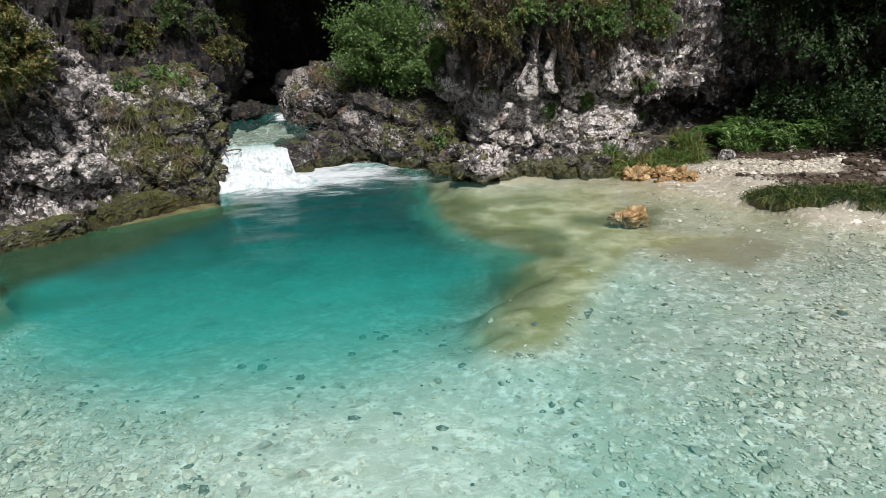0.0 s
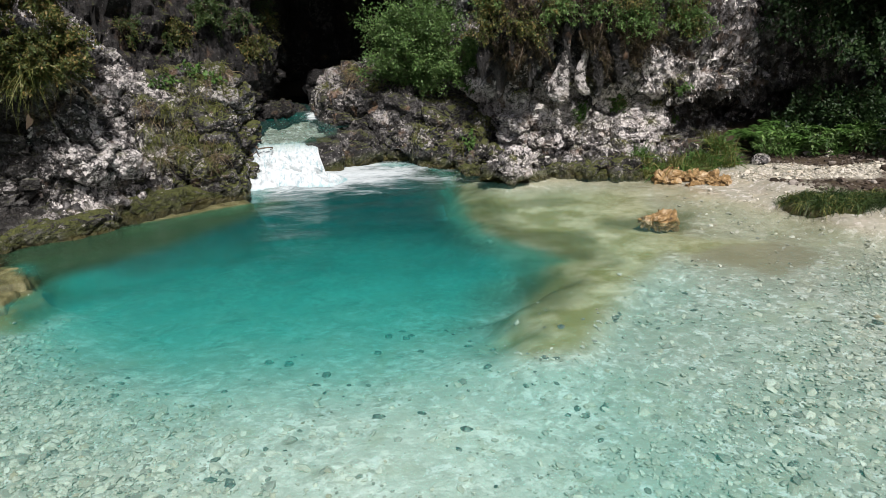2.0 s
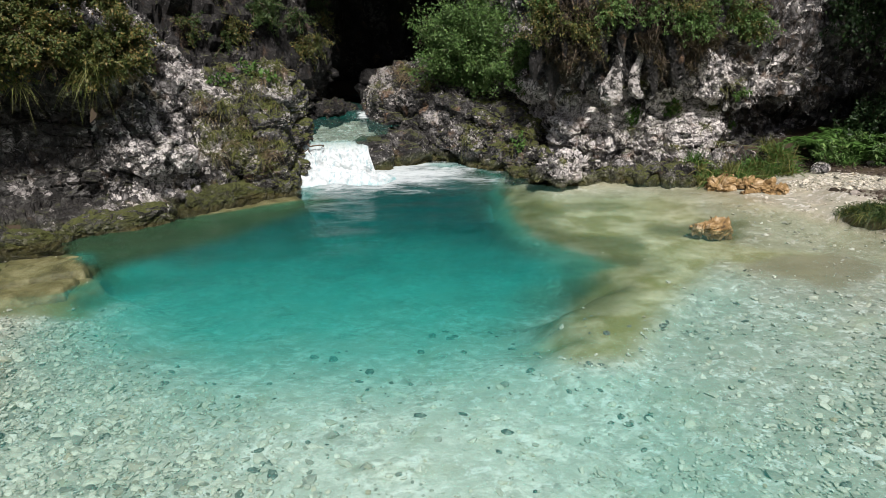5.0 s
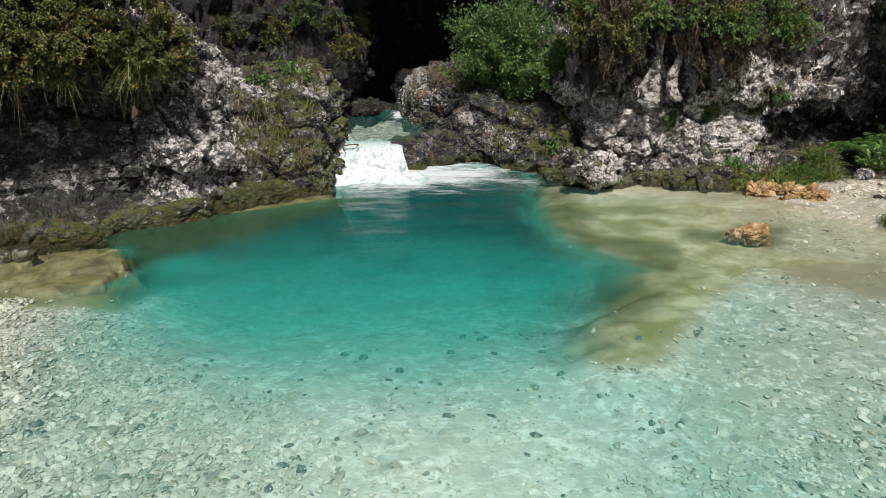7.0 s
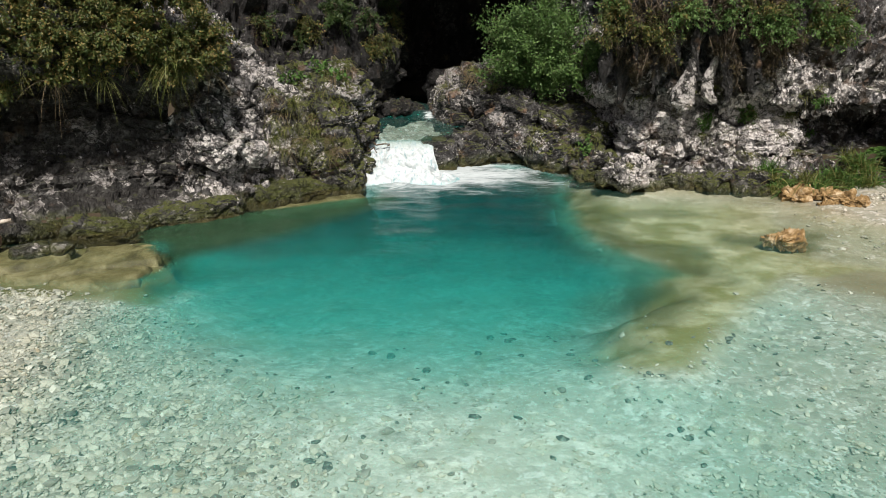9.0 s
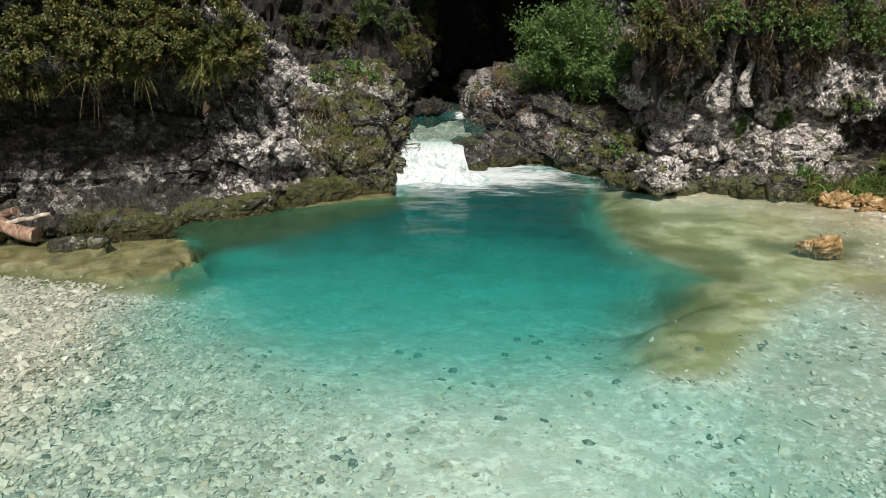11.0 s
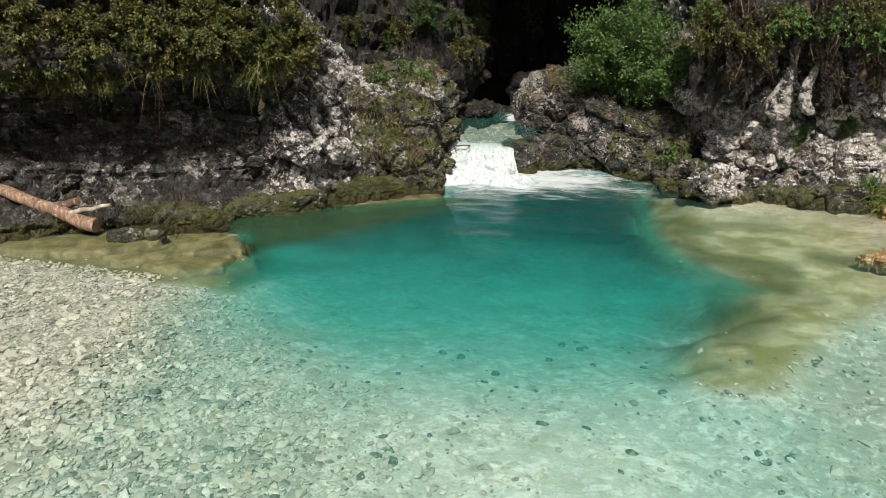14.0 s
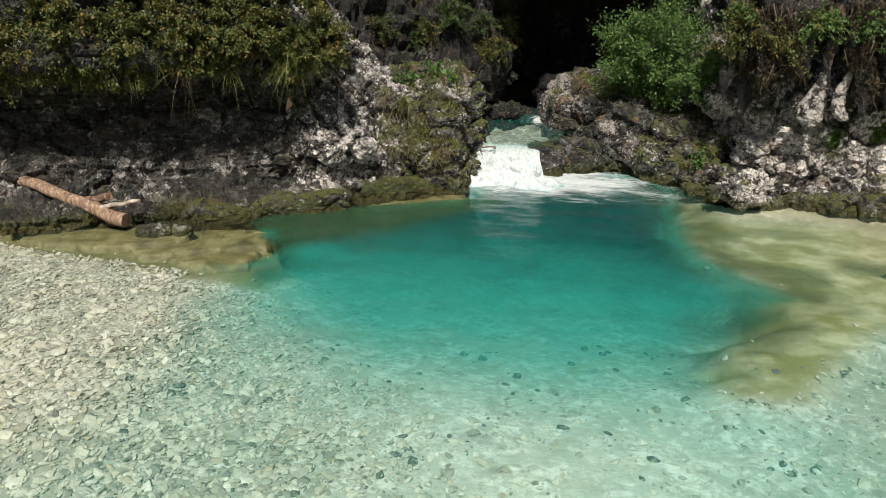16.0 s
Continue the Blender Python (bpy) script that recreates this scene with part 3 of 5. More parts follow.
# x, y, half-widths and strength of dark marks on the bed, mostly brown growth
STAINS = [(3.75, 7.95, 0.55, 0.40, 0.9), (1.45, 5.45, 0.3, 0.4, 0.55), (1.75, 8.9, 0.4, 0.5, 0.7), (2.35, 7.6, 0.55, 0.30, 0.8), (1.95, 6.6, 0.28, 0.5, 0.8), (2.6, 9.1, 0.8, 0.16, 0.5), (2.7, 6.7, 0.25, 0.2, 0.5), (4.6, 9.9, 0.5, 0.3, 0.6)]


def bed_height(X, Y):
    w = wavy(X, Y, 0.55)
    shore = inside_distance(SHORE, X + 0.15 * w, Y + 0.15 * w)
    basin = inside_distance(BASIN, X + 0.3 * w, Y - 0.3 * w)
    shelf = inside_distance(SHELF, X + 0.25 * w, Y + 0.2 * w)
    slab = inside_distance(SLABS, X + 0.10 * w, Y + 0.10 * w)
    back = ease(Y, 4.2, 6.6)
    yy = Y + 0.3 * w
    toward = np.interp(yy, [2.8, 3.4, 4.05, 4.65, 5.2, 5.85, 7.0, 8.7, 10.2], [0.0, 0.0, 0.05, 0.20, 0.48, 0.9, 1.5, 2.15, 2.6])
    dep = 0.25 * ease(shore, 0, 0.9) + 0.14 * ease(basin, -1.6, 0.0) * ease(X, 0, 2) - 0.08 * ease(X, 3.0, 4.5) + toward * ease(basin, -1.3 + 1.15 * back, 1.9 - 1.5 * back + 0.9 * ease(-X, 0.5, 2.5) * (1 - ease(Y, 7.0, 8.5)))
    dep += 0.10 * w * ease(dep, 0.4, 0.9)
    # the gravel bar rises to the left
    dep *= 1 - 0.62 * ease(-X + 0.35 * (Y - 4), 1.5, 4.0) * ease(-basin, -0.4, 0.9)
    ring = ease(basin, -0.6, -0.15) * ease(shelf, -0.45, -0.1) * ease(Y, 4.7, 5.5) * (1 - ease(basin, 0.15, 0.5))
    flat = ease(shelf, -0.15, 0.25) * (1 - ease(basin, -0.25, 0.25))
    dep = dep * (1 - 0.85 * flat) + 0.85 * flat * (0.17 + 0.03 * w)
    on_slab = ease(slab, -0.08, 0.06)
    dep = dep * (1 - on_slab) + on_slab * (0.13 + 0.02 * w)
    # dark edge of slabs and ledges at the cliff foot: weed and painted shade
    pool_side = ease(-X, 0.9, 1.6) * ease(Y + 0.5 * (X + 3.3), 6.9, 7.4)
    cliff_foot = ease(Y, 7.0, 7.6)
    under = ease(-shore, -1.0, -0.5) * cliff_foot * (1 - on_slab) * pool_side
    weed_shade = ease(-shore, -1.3, -0.8) * cliff_foot * pool_side
    dep = np.where(under > 0, dep * (1 - under) + under * np.minimum(dep, 0.10), dep)
    # sand banked up against the foot of the cliff on the far side
    dep = dep * (1 - 0.8 * ease(X, 1.8, 2.6) * ease(Y, 8.6, 9.6) * (1 - ease(shore, 0.3, 1.7)))
    bank = np.clip(-shore, 0, None)
    # seen through water the bed lies nearer than it is
    seen = np.minimum(dep, 0.25) + 0.20 * np.clip(dep - 0.25, 0, None)
    z = -seen + 0.10 * ease(bank, 0, 0.25) + 0.15 * np.minimum(bank, 6) + 0.02 * w
    # slopes beyond the banks, mostly unseen, raised to block the low sky
    side = np.abs(X + 0.5) - 8.5
    z = z + 0.95 * np.clip(side, 0, 30) * ease(side, 0, 4) + 0.9 * np.clip(Y - 15, 0, 30) * ease(np.abs(X + 0.8), 1.5, 4) + 0.12 * np.clip(-Y - 4, 0, 40)
    return z, dep, ease(shelf, -0.12, 0.3), np.maximum(on_slab, 0), shore, ring, weed_shade


def bank(X, Y):
    """The strip of pale gravel between the turf and the ferns."""
    along, across = (X - 6.2) * 0.73 - (Y - 10.2) * 0.68, (X - 6.2) * 0.68 + (Y - 10.2) * 0.73
    return ease(1.2 - np.abs(across + 0.25) / 0.42, 0, 0.5) * ease(along, -0.7, -0.3) * (1 - ease(along, 1.7, 2.1))


# marks on the bed are seen through a hand's depth of water
NEARER = 0.915


def axis_lines(lo, hi, step, far):
    mid = np.arange(lo, hi + 1e-6, step)
    out = [step]
    while sum(out) < far:
        out.append(out[-1] * 1.22)
    cs = np.cumsum(out)
    return np.r_[lo - cs[::-1], mid, hi + cs]


def make_ground():
    xs, ys = axis_lines(-7.6, 8.0, 0.07, 160), axis_lines(1.6, 12.6, 0.07, 160)
    X, Y = np.meshgrid(xs, ys, indexing="ij")
    Z, dep, shelf, slab, shore, ring, under = bed_height(X, Y)
    _, _, shelf, _, _, ring, below = bed_height(X * NEARER, Y * NEARER)
    U, V = X * NEARER, Y * NEARER
    small = wavy(X, Y, 3.5, 7.0)
    Z = Z + 0.012 * small
    me = mesh_from("ground", np.stack([X, Y, Z], 2).reshape(-1, 3), grid_faces(*X.shape))
    wide = ease(inside_distance(SLABS, X, Y), -0.25, 0.0)
    alg = np.maximum(shelf * ease(-0.1 + dep, -0.1, 0.1), np.maximum(slab, wide))
    # olive growth, deepened to paint the cliff's shade and reflection on the strip
    olive_slab = 0.75 * wide
    w2 = wavy(X, Y, 1.6, 2.0)
    olive = np.maximum(ring * np.clip(0.70 + 0.8 * w2, 0.2, 0.9), olive_slab)
    olive = np.maximum(olive, np.clip(np.maximum(under, below) * (0.9 + 0.3 * w2), 0, 1))
    for sx, sy, ax, ay, k in STAINS:
        olive = np.maximum(olive, k * ease(1.25 - np.hypot((U - sx) / ax, (V - sy) / ay) + 0.55 * w2, 0.0, 0.6))
    tan = 0.85 * ease(1.2 - np.hypot((U - 4.4) / 0.72, (V - 6.55) / 0.48) + 0.5 * w2, 0.0, 0.5)
    # far-right bed toned down: wet gravel, with surface reflection painted in
    tan = np.maximum(tan, 0.24 * ease(X, 3.4, 4.6) * ease(Y, 5.4, 6.8) * (1 + 0.8 * w2))
    right = ease(X, 1.0, 2.4) * ease(Y, 6.4, 8.0) * ease(dep, -0.01, 0.05)
    alg = np.clip(np.maximum(alg, 0.45 * right), 0, 1)
    patch = bank(X, Y)
    soil = np.clip(np.where(X < 0, ease(-shore, -0.1, 0.1) * ease(Y, 5.5, 6.5), ease(-shore, 0.25, 0.6) * ease(Y, 2.5, 5)) * (1 - patch), 0, 1)
    soil = np.maximum(soil, ease(-shore, 3, 5))
    for key, val in (("algae", alg), ("soil", soil), ("olive", olive), ("tan", np.clip(tan, 0, 1)), ("sand", (0.12 + 0.88 * ease(X + 0.55 * (Y - 3.4), -2.2, -0.2)) * (1 - 0.8 * ease(X, 0.8, 2.8)) * (1 - 0.8 * ease(X, 3.2, 4.2) * ease(Y, 5.6, 6.6)))):
        at = me.attributes.new(key, 'FLOAT', 'POINT')
        at.data.foreach_set("value", val.ravel().astype(np.float32))
    ob = link("ground", me, MAT_GROUND)
    return tagged(ob, "pale river gravel bed with ochre algae shelves sloping under the pool", "ground", kind="structure")


ground = make_ground()


def make_water():
    xs, ys = np.arange(-16, 16.01, 0.10), np.arange(-3, 13.21, 0.10)
    X, Y = np.meshgrid(xs, ys, indexing="ij")
    Z, dep, shelf, slab, shore, ring, under = bed_height(X, Y)
    basin = inside_distance(BASIN, X, Y)
    w = wavy(X, Y, 1.3, 2.0)
    rim = ease(basin + 0.2 * w, -0.7, -0.25) * (1 - ease(basin + 0.2 * w, 0.2, 0.75)) * ease(inside_distance(SHELF, X, Y), -0.95, -0.4) * ease(Y, 5.0, 6.0)
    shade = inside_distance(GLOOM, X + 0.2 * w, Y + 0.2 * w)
    weed_shade = np.maximum(np.clip(under * 1.1, 0, 1), 0.5 * rim)
    # darkens and deepens the water to paint the cliff's shade and reflection
    weed_shade = np.maximum(weed_shade, ease(shade, -0.40, 0.20))
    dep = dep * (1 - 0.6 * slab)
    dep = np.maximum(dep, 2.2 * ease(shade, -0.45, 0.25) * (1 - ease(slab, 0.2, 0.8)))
    dep = dep * (1 - 0.35 * ease(X, 3.0, 4.2) * ease(Y, 5.6, 7.0))
    fray = wavy(X * 0.7, Y * 1.6, 2.3, 6.0)
    fall = np.hypot((X + 0.30) / 1.42, (Y - 11.8) / 1.0) + 0.35 * fray
    tail = 0.4 * fray + np.hypot((X - 0.55) / 1.5, (Y - 11.75 + 0.45 * (X - 0.3)) / 0.5)
    foam = np.maximum(1.55 - 0.78 * fall, 0.90 - 0.50 * tail)
    foam = np.maximum(foam, 0.42 * ease(1.3 - np.hypot((X - 1.2) / 1.2, (Y - 10.85 + 0.12 * X) / 0.32), 0, 0.8))
    foam = np.clip(foam, 0, 1.15)
    chop = ease(3.2 - np.hypot(X + 0.4, Y - 11), 0, 3.2)
    H = 0.035 * chop * wavy(X, Y * 1.8, 1.6, 3.0) + 0.012 * wavy(X, Y * 1.5, 1.1, 9.0)
    me = mesh_from("pool_water", np.stack([X, Y, H], 2).reshape(-1, 3), grid_faces(*X.shape))
    for key, val in (("depth", np.clip(dep, 0.0, 3.6)), ("foam", foam), ("weed_shade", weed_shade)):
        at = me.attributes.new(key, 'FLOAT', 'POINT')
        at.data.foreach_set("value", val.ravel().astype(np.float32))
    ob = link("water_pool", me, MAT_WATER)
    return tagged(ob, "clear turquoise pool water with foam below the fall", "water", kind="structure")


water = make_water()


# ---------------------------------------------------------------- rock walls
# x, y, facing, ledge, undercut, overhang height, reach, top, lean
cliff("wall_left", [(-9.5, 4.9, -60, 0.4, 0.3, 1.9, 0.2, 3.6, 0.6),
                    (-7.4, 6.6, -55, 0.55, 0.65, 1.9, 0.3, 3.6, 0.5),
                    (-6.0, 7.3, -52, 0.6, 0.82, 1.85, 0.4, 3.4, 0.4),
                    (-5.0, 7.95, -52, 0.65, 0.82, 1.85, 0.4, 3.2, 0.4),
                    (-4.1, 8.6, -52, 0.6, 0.65, 1.8, 0.3, 3.0, 0.5),
                    (-3.5, 9.15, -45, 0.5, 0.2, 1.5, 0.2, 2.9, 0.8)],
      MAT_LEFT, "dark overhanging limestone face with bedding cracks above the water", bed=0.8, step=0.022, amount=0.8,
      pale=[(-7.0 + 0.55 * i, 0.45 + 0.12 * (i % 3), 0.3, 0.55) for i in range(6)] + [(-6.0, 0.8, 0.35, 0.4), (-4.9, 0.85, 0.25, 0.6), (-3.7, 0.35, 0.2, 0.9), (-3.4, 0.7, 0.2, 0.8)])
cliff("wall_nose", [(-3.6, 9.15, -52, 0.55, 0.3, 1.3, 0.15, 2.7, 0.7),
                    (-3.2, 9.4, -38, 0.38, 0.08, 0.9, 0.16, 2.3, 0.6),
                    (-2.9, 9.8, -12, 0.25, 0.0, 0.8, 0.12, 2.15, 0.6),
                    (-2.8, 10.6, 10, 0.25, 0.0, 0.8, 0.1, 2.2, 0.6),
                    (-3.0, 11.6, 25, 0.3, 0.0, 1.0, 0.1, 2.6, 0.5)],
      MAT_NOSE, "pale speckled limestone buttress beside the mossy boulder", step=0.018,
      pale=[(-3.15, 2.3, 0.2, 0.9), (-3.15, 2.0, 0.18, 0.7), (-3.08, 1.65, 0.2, 0.9), (-3.0, 1.3, 0.26, 1.0), (-2.88, 0.95, 0.30, 1.1), (-2.8, 0.6, 0.30, 1.1), (-2.75, 0.35, 0.25, 1.2), (-3.3, 0.35, 0.25, 0.9)])
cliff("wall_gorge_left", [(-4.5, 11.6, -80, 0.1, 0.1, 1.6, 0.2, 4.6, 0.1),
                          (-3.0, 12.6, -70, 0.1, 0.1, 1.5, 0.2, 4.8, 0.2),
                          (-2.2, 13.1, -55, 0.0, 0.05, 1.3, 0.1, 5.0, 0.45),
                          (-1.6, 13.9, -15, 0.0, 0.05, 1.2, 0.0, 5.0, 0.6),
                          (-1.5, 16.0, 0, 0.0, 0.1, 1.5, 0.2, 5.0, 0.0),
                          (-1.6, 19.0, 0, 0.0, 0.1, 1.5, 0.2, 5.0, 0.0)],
      MAT_GORGE, "dark limestone wall at the mouth of the gorge", step=0.035)
cliff("wall_right", [(1.6, 19.0, 180, 0.1, 0.1, 1.5, 0.2, 5.0, 0.0),
                     (1.8, 16.0, 185, 0.1, 0.1, 1.5, 0.2, 5.0, 0.0),
                     (2.0, 13.6, 200, 0.2, 0.1, 1.5, 0.1, 5.0, 0.1),
                     (2.35, 12.4, 225, 0.4, 0.15, 1.4, 0.2, 4.6, 0.2),
                     (2.8, 11.2, 250, 0.5, 0.08, 1.5, 0.16, 4.4, 0.2),
                     (3.7, 10.95, 262, 0.5, 0.08, 1.5, 0.16, 4.4, 0.2),
                     (4.7, 10.85, 264, 0.5, 0.08, 1.4, 0.14, 4.4, 0.1),
                     (5.5, 11.0, 255, 0.6, 0.2, 1.25, 0.3, 4.4, 0.1),
                     (6.4, 11.6, 240, 0.4, 0.9, 1.15, 0.5, 4.6, 0.1),
                     (7.9, 12.1, 245, 0.3, 0.6, 1.2, 0.4, 4.6, 0.2),
                     (10.5, 11.5, 230, 0.3, 0.2, 1.2, 0.2, 4.6, 0.2)],
      MAT_WALL, "grey and white streaked limestone cliff with hanging plants", step=0.021,
      pale=[(2.3 + 0.45 * i, 0.75 + 0.1 * (i % 2), 0.5, 1.15) for i in range(7)] + [(2.37, 1.2, 0.24, 1.5), (2.5, 0.92, 0.3, 1.3), (2.95, 0.95, 0.34, 1.2), (3.4, 1.0, 0.32, 1.3), (3.74, 1.12, 0.26, 1.4), (3.75, 0.75, 0.28, 1.0), (4.2, 0.75, 0.32, 0.9), (2.7, 0.4, 0.36, 1.0),
            (3.2, 0.5, 0.3, 0.8), (4.7, 0.6, 0.35, 0.7), (5.28, 1.56, 0.11, 2.2), (4.65, 1.55, 0.16, 1.4), (5.0, 1.2, 0.35, 0.8), (5.1, 1.8, 0.4, 0.6), (5.9, 1.6, 0.35, 0.5)])
# far end of the gorge in painted shade, and an unseen roof that darkens it
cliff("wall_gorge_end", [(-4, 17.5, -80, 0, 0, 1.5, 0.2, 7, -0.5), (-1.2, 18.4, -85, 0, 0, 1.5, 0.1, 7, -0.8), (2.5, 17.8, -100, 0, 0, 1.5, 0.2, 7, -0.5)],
      MAT_CAVE, "rock closing the gorge, its shade painted as near-black stone", step=0.12)


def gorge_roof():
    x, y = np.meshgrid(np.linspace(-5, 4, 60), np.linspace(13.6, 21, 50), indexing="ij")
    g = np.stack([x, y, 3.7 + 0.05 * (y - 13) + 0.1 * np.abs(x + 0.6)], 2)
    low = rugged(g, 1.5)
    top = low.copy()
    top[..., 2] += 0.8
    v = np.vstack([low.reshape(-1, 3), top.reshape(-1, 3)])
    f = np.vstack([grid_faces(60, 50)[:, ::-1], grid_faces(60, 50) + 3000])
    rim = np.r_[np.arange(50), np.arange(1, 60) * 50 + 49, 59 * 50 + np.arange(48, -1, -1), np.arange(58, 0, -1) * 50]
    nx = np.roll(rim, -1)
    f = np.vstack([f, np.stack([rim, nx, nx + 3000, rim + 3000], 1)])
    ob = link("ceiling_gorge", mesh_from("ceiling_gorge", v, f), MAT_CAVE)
    tagged(ob, "unseen rock roof over the gorge, keeps its inside dark", "rock roof", kind="structure")


gorge_roof()

# ---------------------------------------------------------------- boulders
crag("boulder", (-2.2, 11.3, 0.55), [(0.95, -0.25, 0.1, 0.70), (0.6, -0.3, 0.74, 1.03), (-0.15, -0.1, 0.98, 1.26), (-0.1, -0.83, 0.55, 0.66), (0.05, -1, -0.05, 0.74), (-0.9, -0.4, 0.2, 0.9), (0, 1, 0, 0.8), (0, 0, -1, 0.8)],
     MAT_MOSSY, "large mossy limestone boulder grown with grass beside the fall", (220, 150), 0.75, seed=1,
     pale=[(-1.95, 1.72, 0.2, 1.0), (-1.7, 1.5, 0.18, 1.2), (-1.55, 1.15, 0.13, 1.0), (-2.15, 0.55, 0.22, 1.2), (-2.5, 1.5, 0.2, 0.6)])
crag("boulder", (-3.0, 11.1, 1.0), [(0.5, -0.15, 0.85, 0.58), (0, -0.95, 0.3, 0.48), (-1, 0, 0, 0.75), (1, -0.2, 0, 0.6), (0, 1, 0, 0.6), (0, 0, -1, 0.9)],
     MAT_NOSE, "pale sloping ledge of limestone behind the mossy boulder", (130, 90), 0.6, seed=21,
     pale=[(-3.25, 1.85, 0.13, 1.0), (-3.0, 1.70, 0.12, 1.2), (-2.75, 1.58, 0.12, 1.0)])
crag("boulder", (0.85, 13.85, 0.45), [(-0.97, -0.2, 0.1, 1.36), (-0.55, -0.25, 0.8, 1.24), (0, -0.25, 0.97, 0.92), (-0.38, -0.92, 0.10, 1.08), (-0.65, -0.74, 0.15, 0.95), (1, 0, 0, 1.5), (0, 1, 0, 0.9), (0, 0, -1, 0.9)],
     MAT_BOULDER, "rounded grey boulder below a green bush", (240, 140), 0.65, seed=2,
     pale=[(-0.25, 1.35, 0.28, 1.1), (0.05, 1.05, 0.2, 0.8), (0.7, 0.8, 0.15, 1.0), (1.2, 0.5, 0.25, 0.6)])
boulder("boulder", (2.0, 12.75, 0.15), (0.8, 0.85, 0.85), MAT_MOSSY, "low mossy rock sloping from bush to water", (150, 90), 2.5, -20, 0.8, seed=3)
boulder("boulder", (2.3, 11.75, 0.0), (0.45, 0.4, 0.45), MAT_MOSSY, "small mossy rock at the water's edge", (90, 60), 2.5, 10, 0.8, seed=14)
boulder("boulder", (2.8, 11.05, 0.08), (0.55, 0.36, 0.45), MAT_NOSE, "white broken rock standing at the water's edge", (130, 80), 2.4, 20, 1.15, seed=4, pale=[(2.75, 0.4, 0.35, 0.9)])
boulder("boulder", (-2.35, 10.45, -0.02), (0.95, 0.42, 0.24), MAT_MOSSY, "low mossy ledge between buttress and fall", (120, 50), 3.0, 38, 0.5, seed=7)
boulder("boulder", (-3.5, 8.95, -0.02), (0.72, 0.24, 0.24), MAT_MOSSY, "low mossy ledge along the foot of the dark cliff", (120, 50), 3.0, 34, 0.45, seed=17)
boulder("boulder", (-4.35, 8.35, -0.02), (0.5, 0.24, 0.2), MAT_MOSSY, "low mossy ledge along the foot of the dark cliff", (90, 44), 3.0, 22, 0.45, seed=18)
for bx, by, ra, rb, rc, tn in [(2.25, 11.15, 0.36, 0.22, 0.15, -38), (2.9, 10.85, 0.36, 0.2, 0.16, 8), (3.5, 10.85, 0.4, 0.2, 0.2, -6), (4.1, 10.72, 0.36, 0.2, 0.24, 5), (4.55, 10.52, 0.26, 0.18, 0.2, -15)]:
    boulder("boulder", (bx, by + 0.2, 0.0), (ra, rb, rc), MAT_MOSSY, "low mossy rock at the water's edge below the cliff", (80, 40), 2.7, tn, 0.6, seed=30 + bx)
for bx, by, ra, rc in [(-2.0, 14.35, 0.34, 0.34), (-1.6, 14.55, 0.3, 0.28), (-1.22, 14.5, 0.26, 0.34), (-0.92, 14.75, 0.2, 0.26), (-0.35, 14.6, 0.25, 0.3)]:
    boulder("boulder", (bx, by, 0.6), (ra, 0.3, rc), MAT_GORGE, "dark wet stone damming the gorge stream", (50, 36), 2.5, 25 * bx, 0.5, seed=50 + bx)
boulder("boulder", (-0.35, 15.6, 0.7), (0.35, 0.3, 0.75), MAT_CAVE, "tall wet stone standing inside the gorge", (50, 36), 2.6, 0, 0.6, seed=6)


# ---------------------------------------------------------------- stream and fall
def make_stream():
    us, ys = np.linspace(0, 1, 60), np.arange(11.75, 18.5, 0.06)
    U, Y = np.meshgrid(us, ys, indexing="ij")
    X = -2.6 + U * (2.15 + 0.35 * ease(Y, 12.0, 12.5) + 1.2 * ease(Y, 13.0, 14.0))
    Z = 0.57 + 0.012 * (Y - 11.6) + 0.10 * ease(Y, 14.2, 14.5) + 0.015 * wavy(X, Y, 2.2, 4)
    me = mesh_from("stream_water", np.stack([X, Y, Z], 2).reshape(-1, 3), grid_faces(*X.shape))
    foam = 0.9 * ease(Y, 14.0, 14.2) * (1 - ease(Y, 14.5, 14.9)) * ease(X, -0.9, -0.6) + 0.5 * (1 - ease(Y, 11.7, 12.0))
    for key, val in (("depth", 0.2 + 0 * X), ("foam", foam)):
        at = me.attributes.new(key, 'FLOAT', 'POINT')
        at.data.foreach_set("value", val.ravel().astype(np.float32))
    tagged(link("water_stream", me, MAT_WATER), "shallow green stream above the fall", "water", kind="structure")
    bed = np.stack([X, Y, Z - 0.22 + 0.05 * wavy(X, Y, 3.0, 8)], 2)
    rim = bed.copy()
    me = mesh_from("stream_bed", rim.reshape(-1, 3), grid_faces(*X.shape))
    tagged(link("ground_stream", me, MAT_GROUND), "stony stream bed above the fall", "stream bed", kind="structure")
    # rock sill under the fall
    boulder("sill_rock", (-0.40, 12.55, -0.08), (0.42, 0.5, 0.58), MAT_BOULDER, "wet rock sill carrying the waterfall", (80, 50), 3.6, 10, 0.3, seed=11, category="rock")
    boulder("sill_rock", (0.12, 12.95, 0.10), (0.55, 0.55, 0.45), MAT_BOULDER, "dark wet rock closing the sill beside the boulder", (80, 50), 2.6, 20, 0.5, seed=10, category="rock")
    boulder("sill_rock", (-1.25, 12.05, -0.15), (0.8, 0.42, 0.60), MAT_MOSSY, "wet rock sill carrying the waterfall", (80, 50), 4.0, 0, 0.35, seed=9, category="rock")


make_stream()


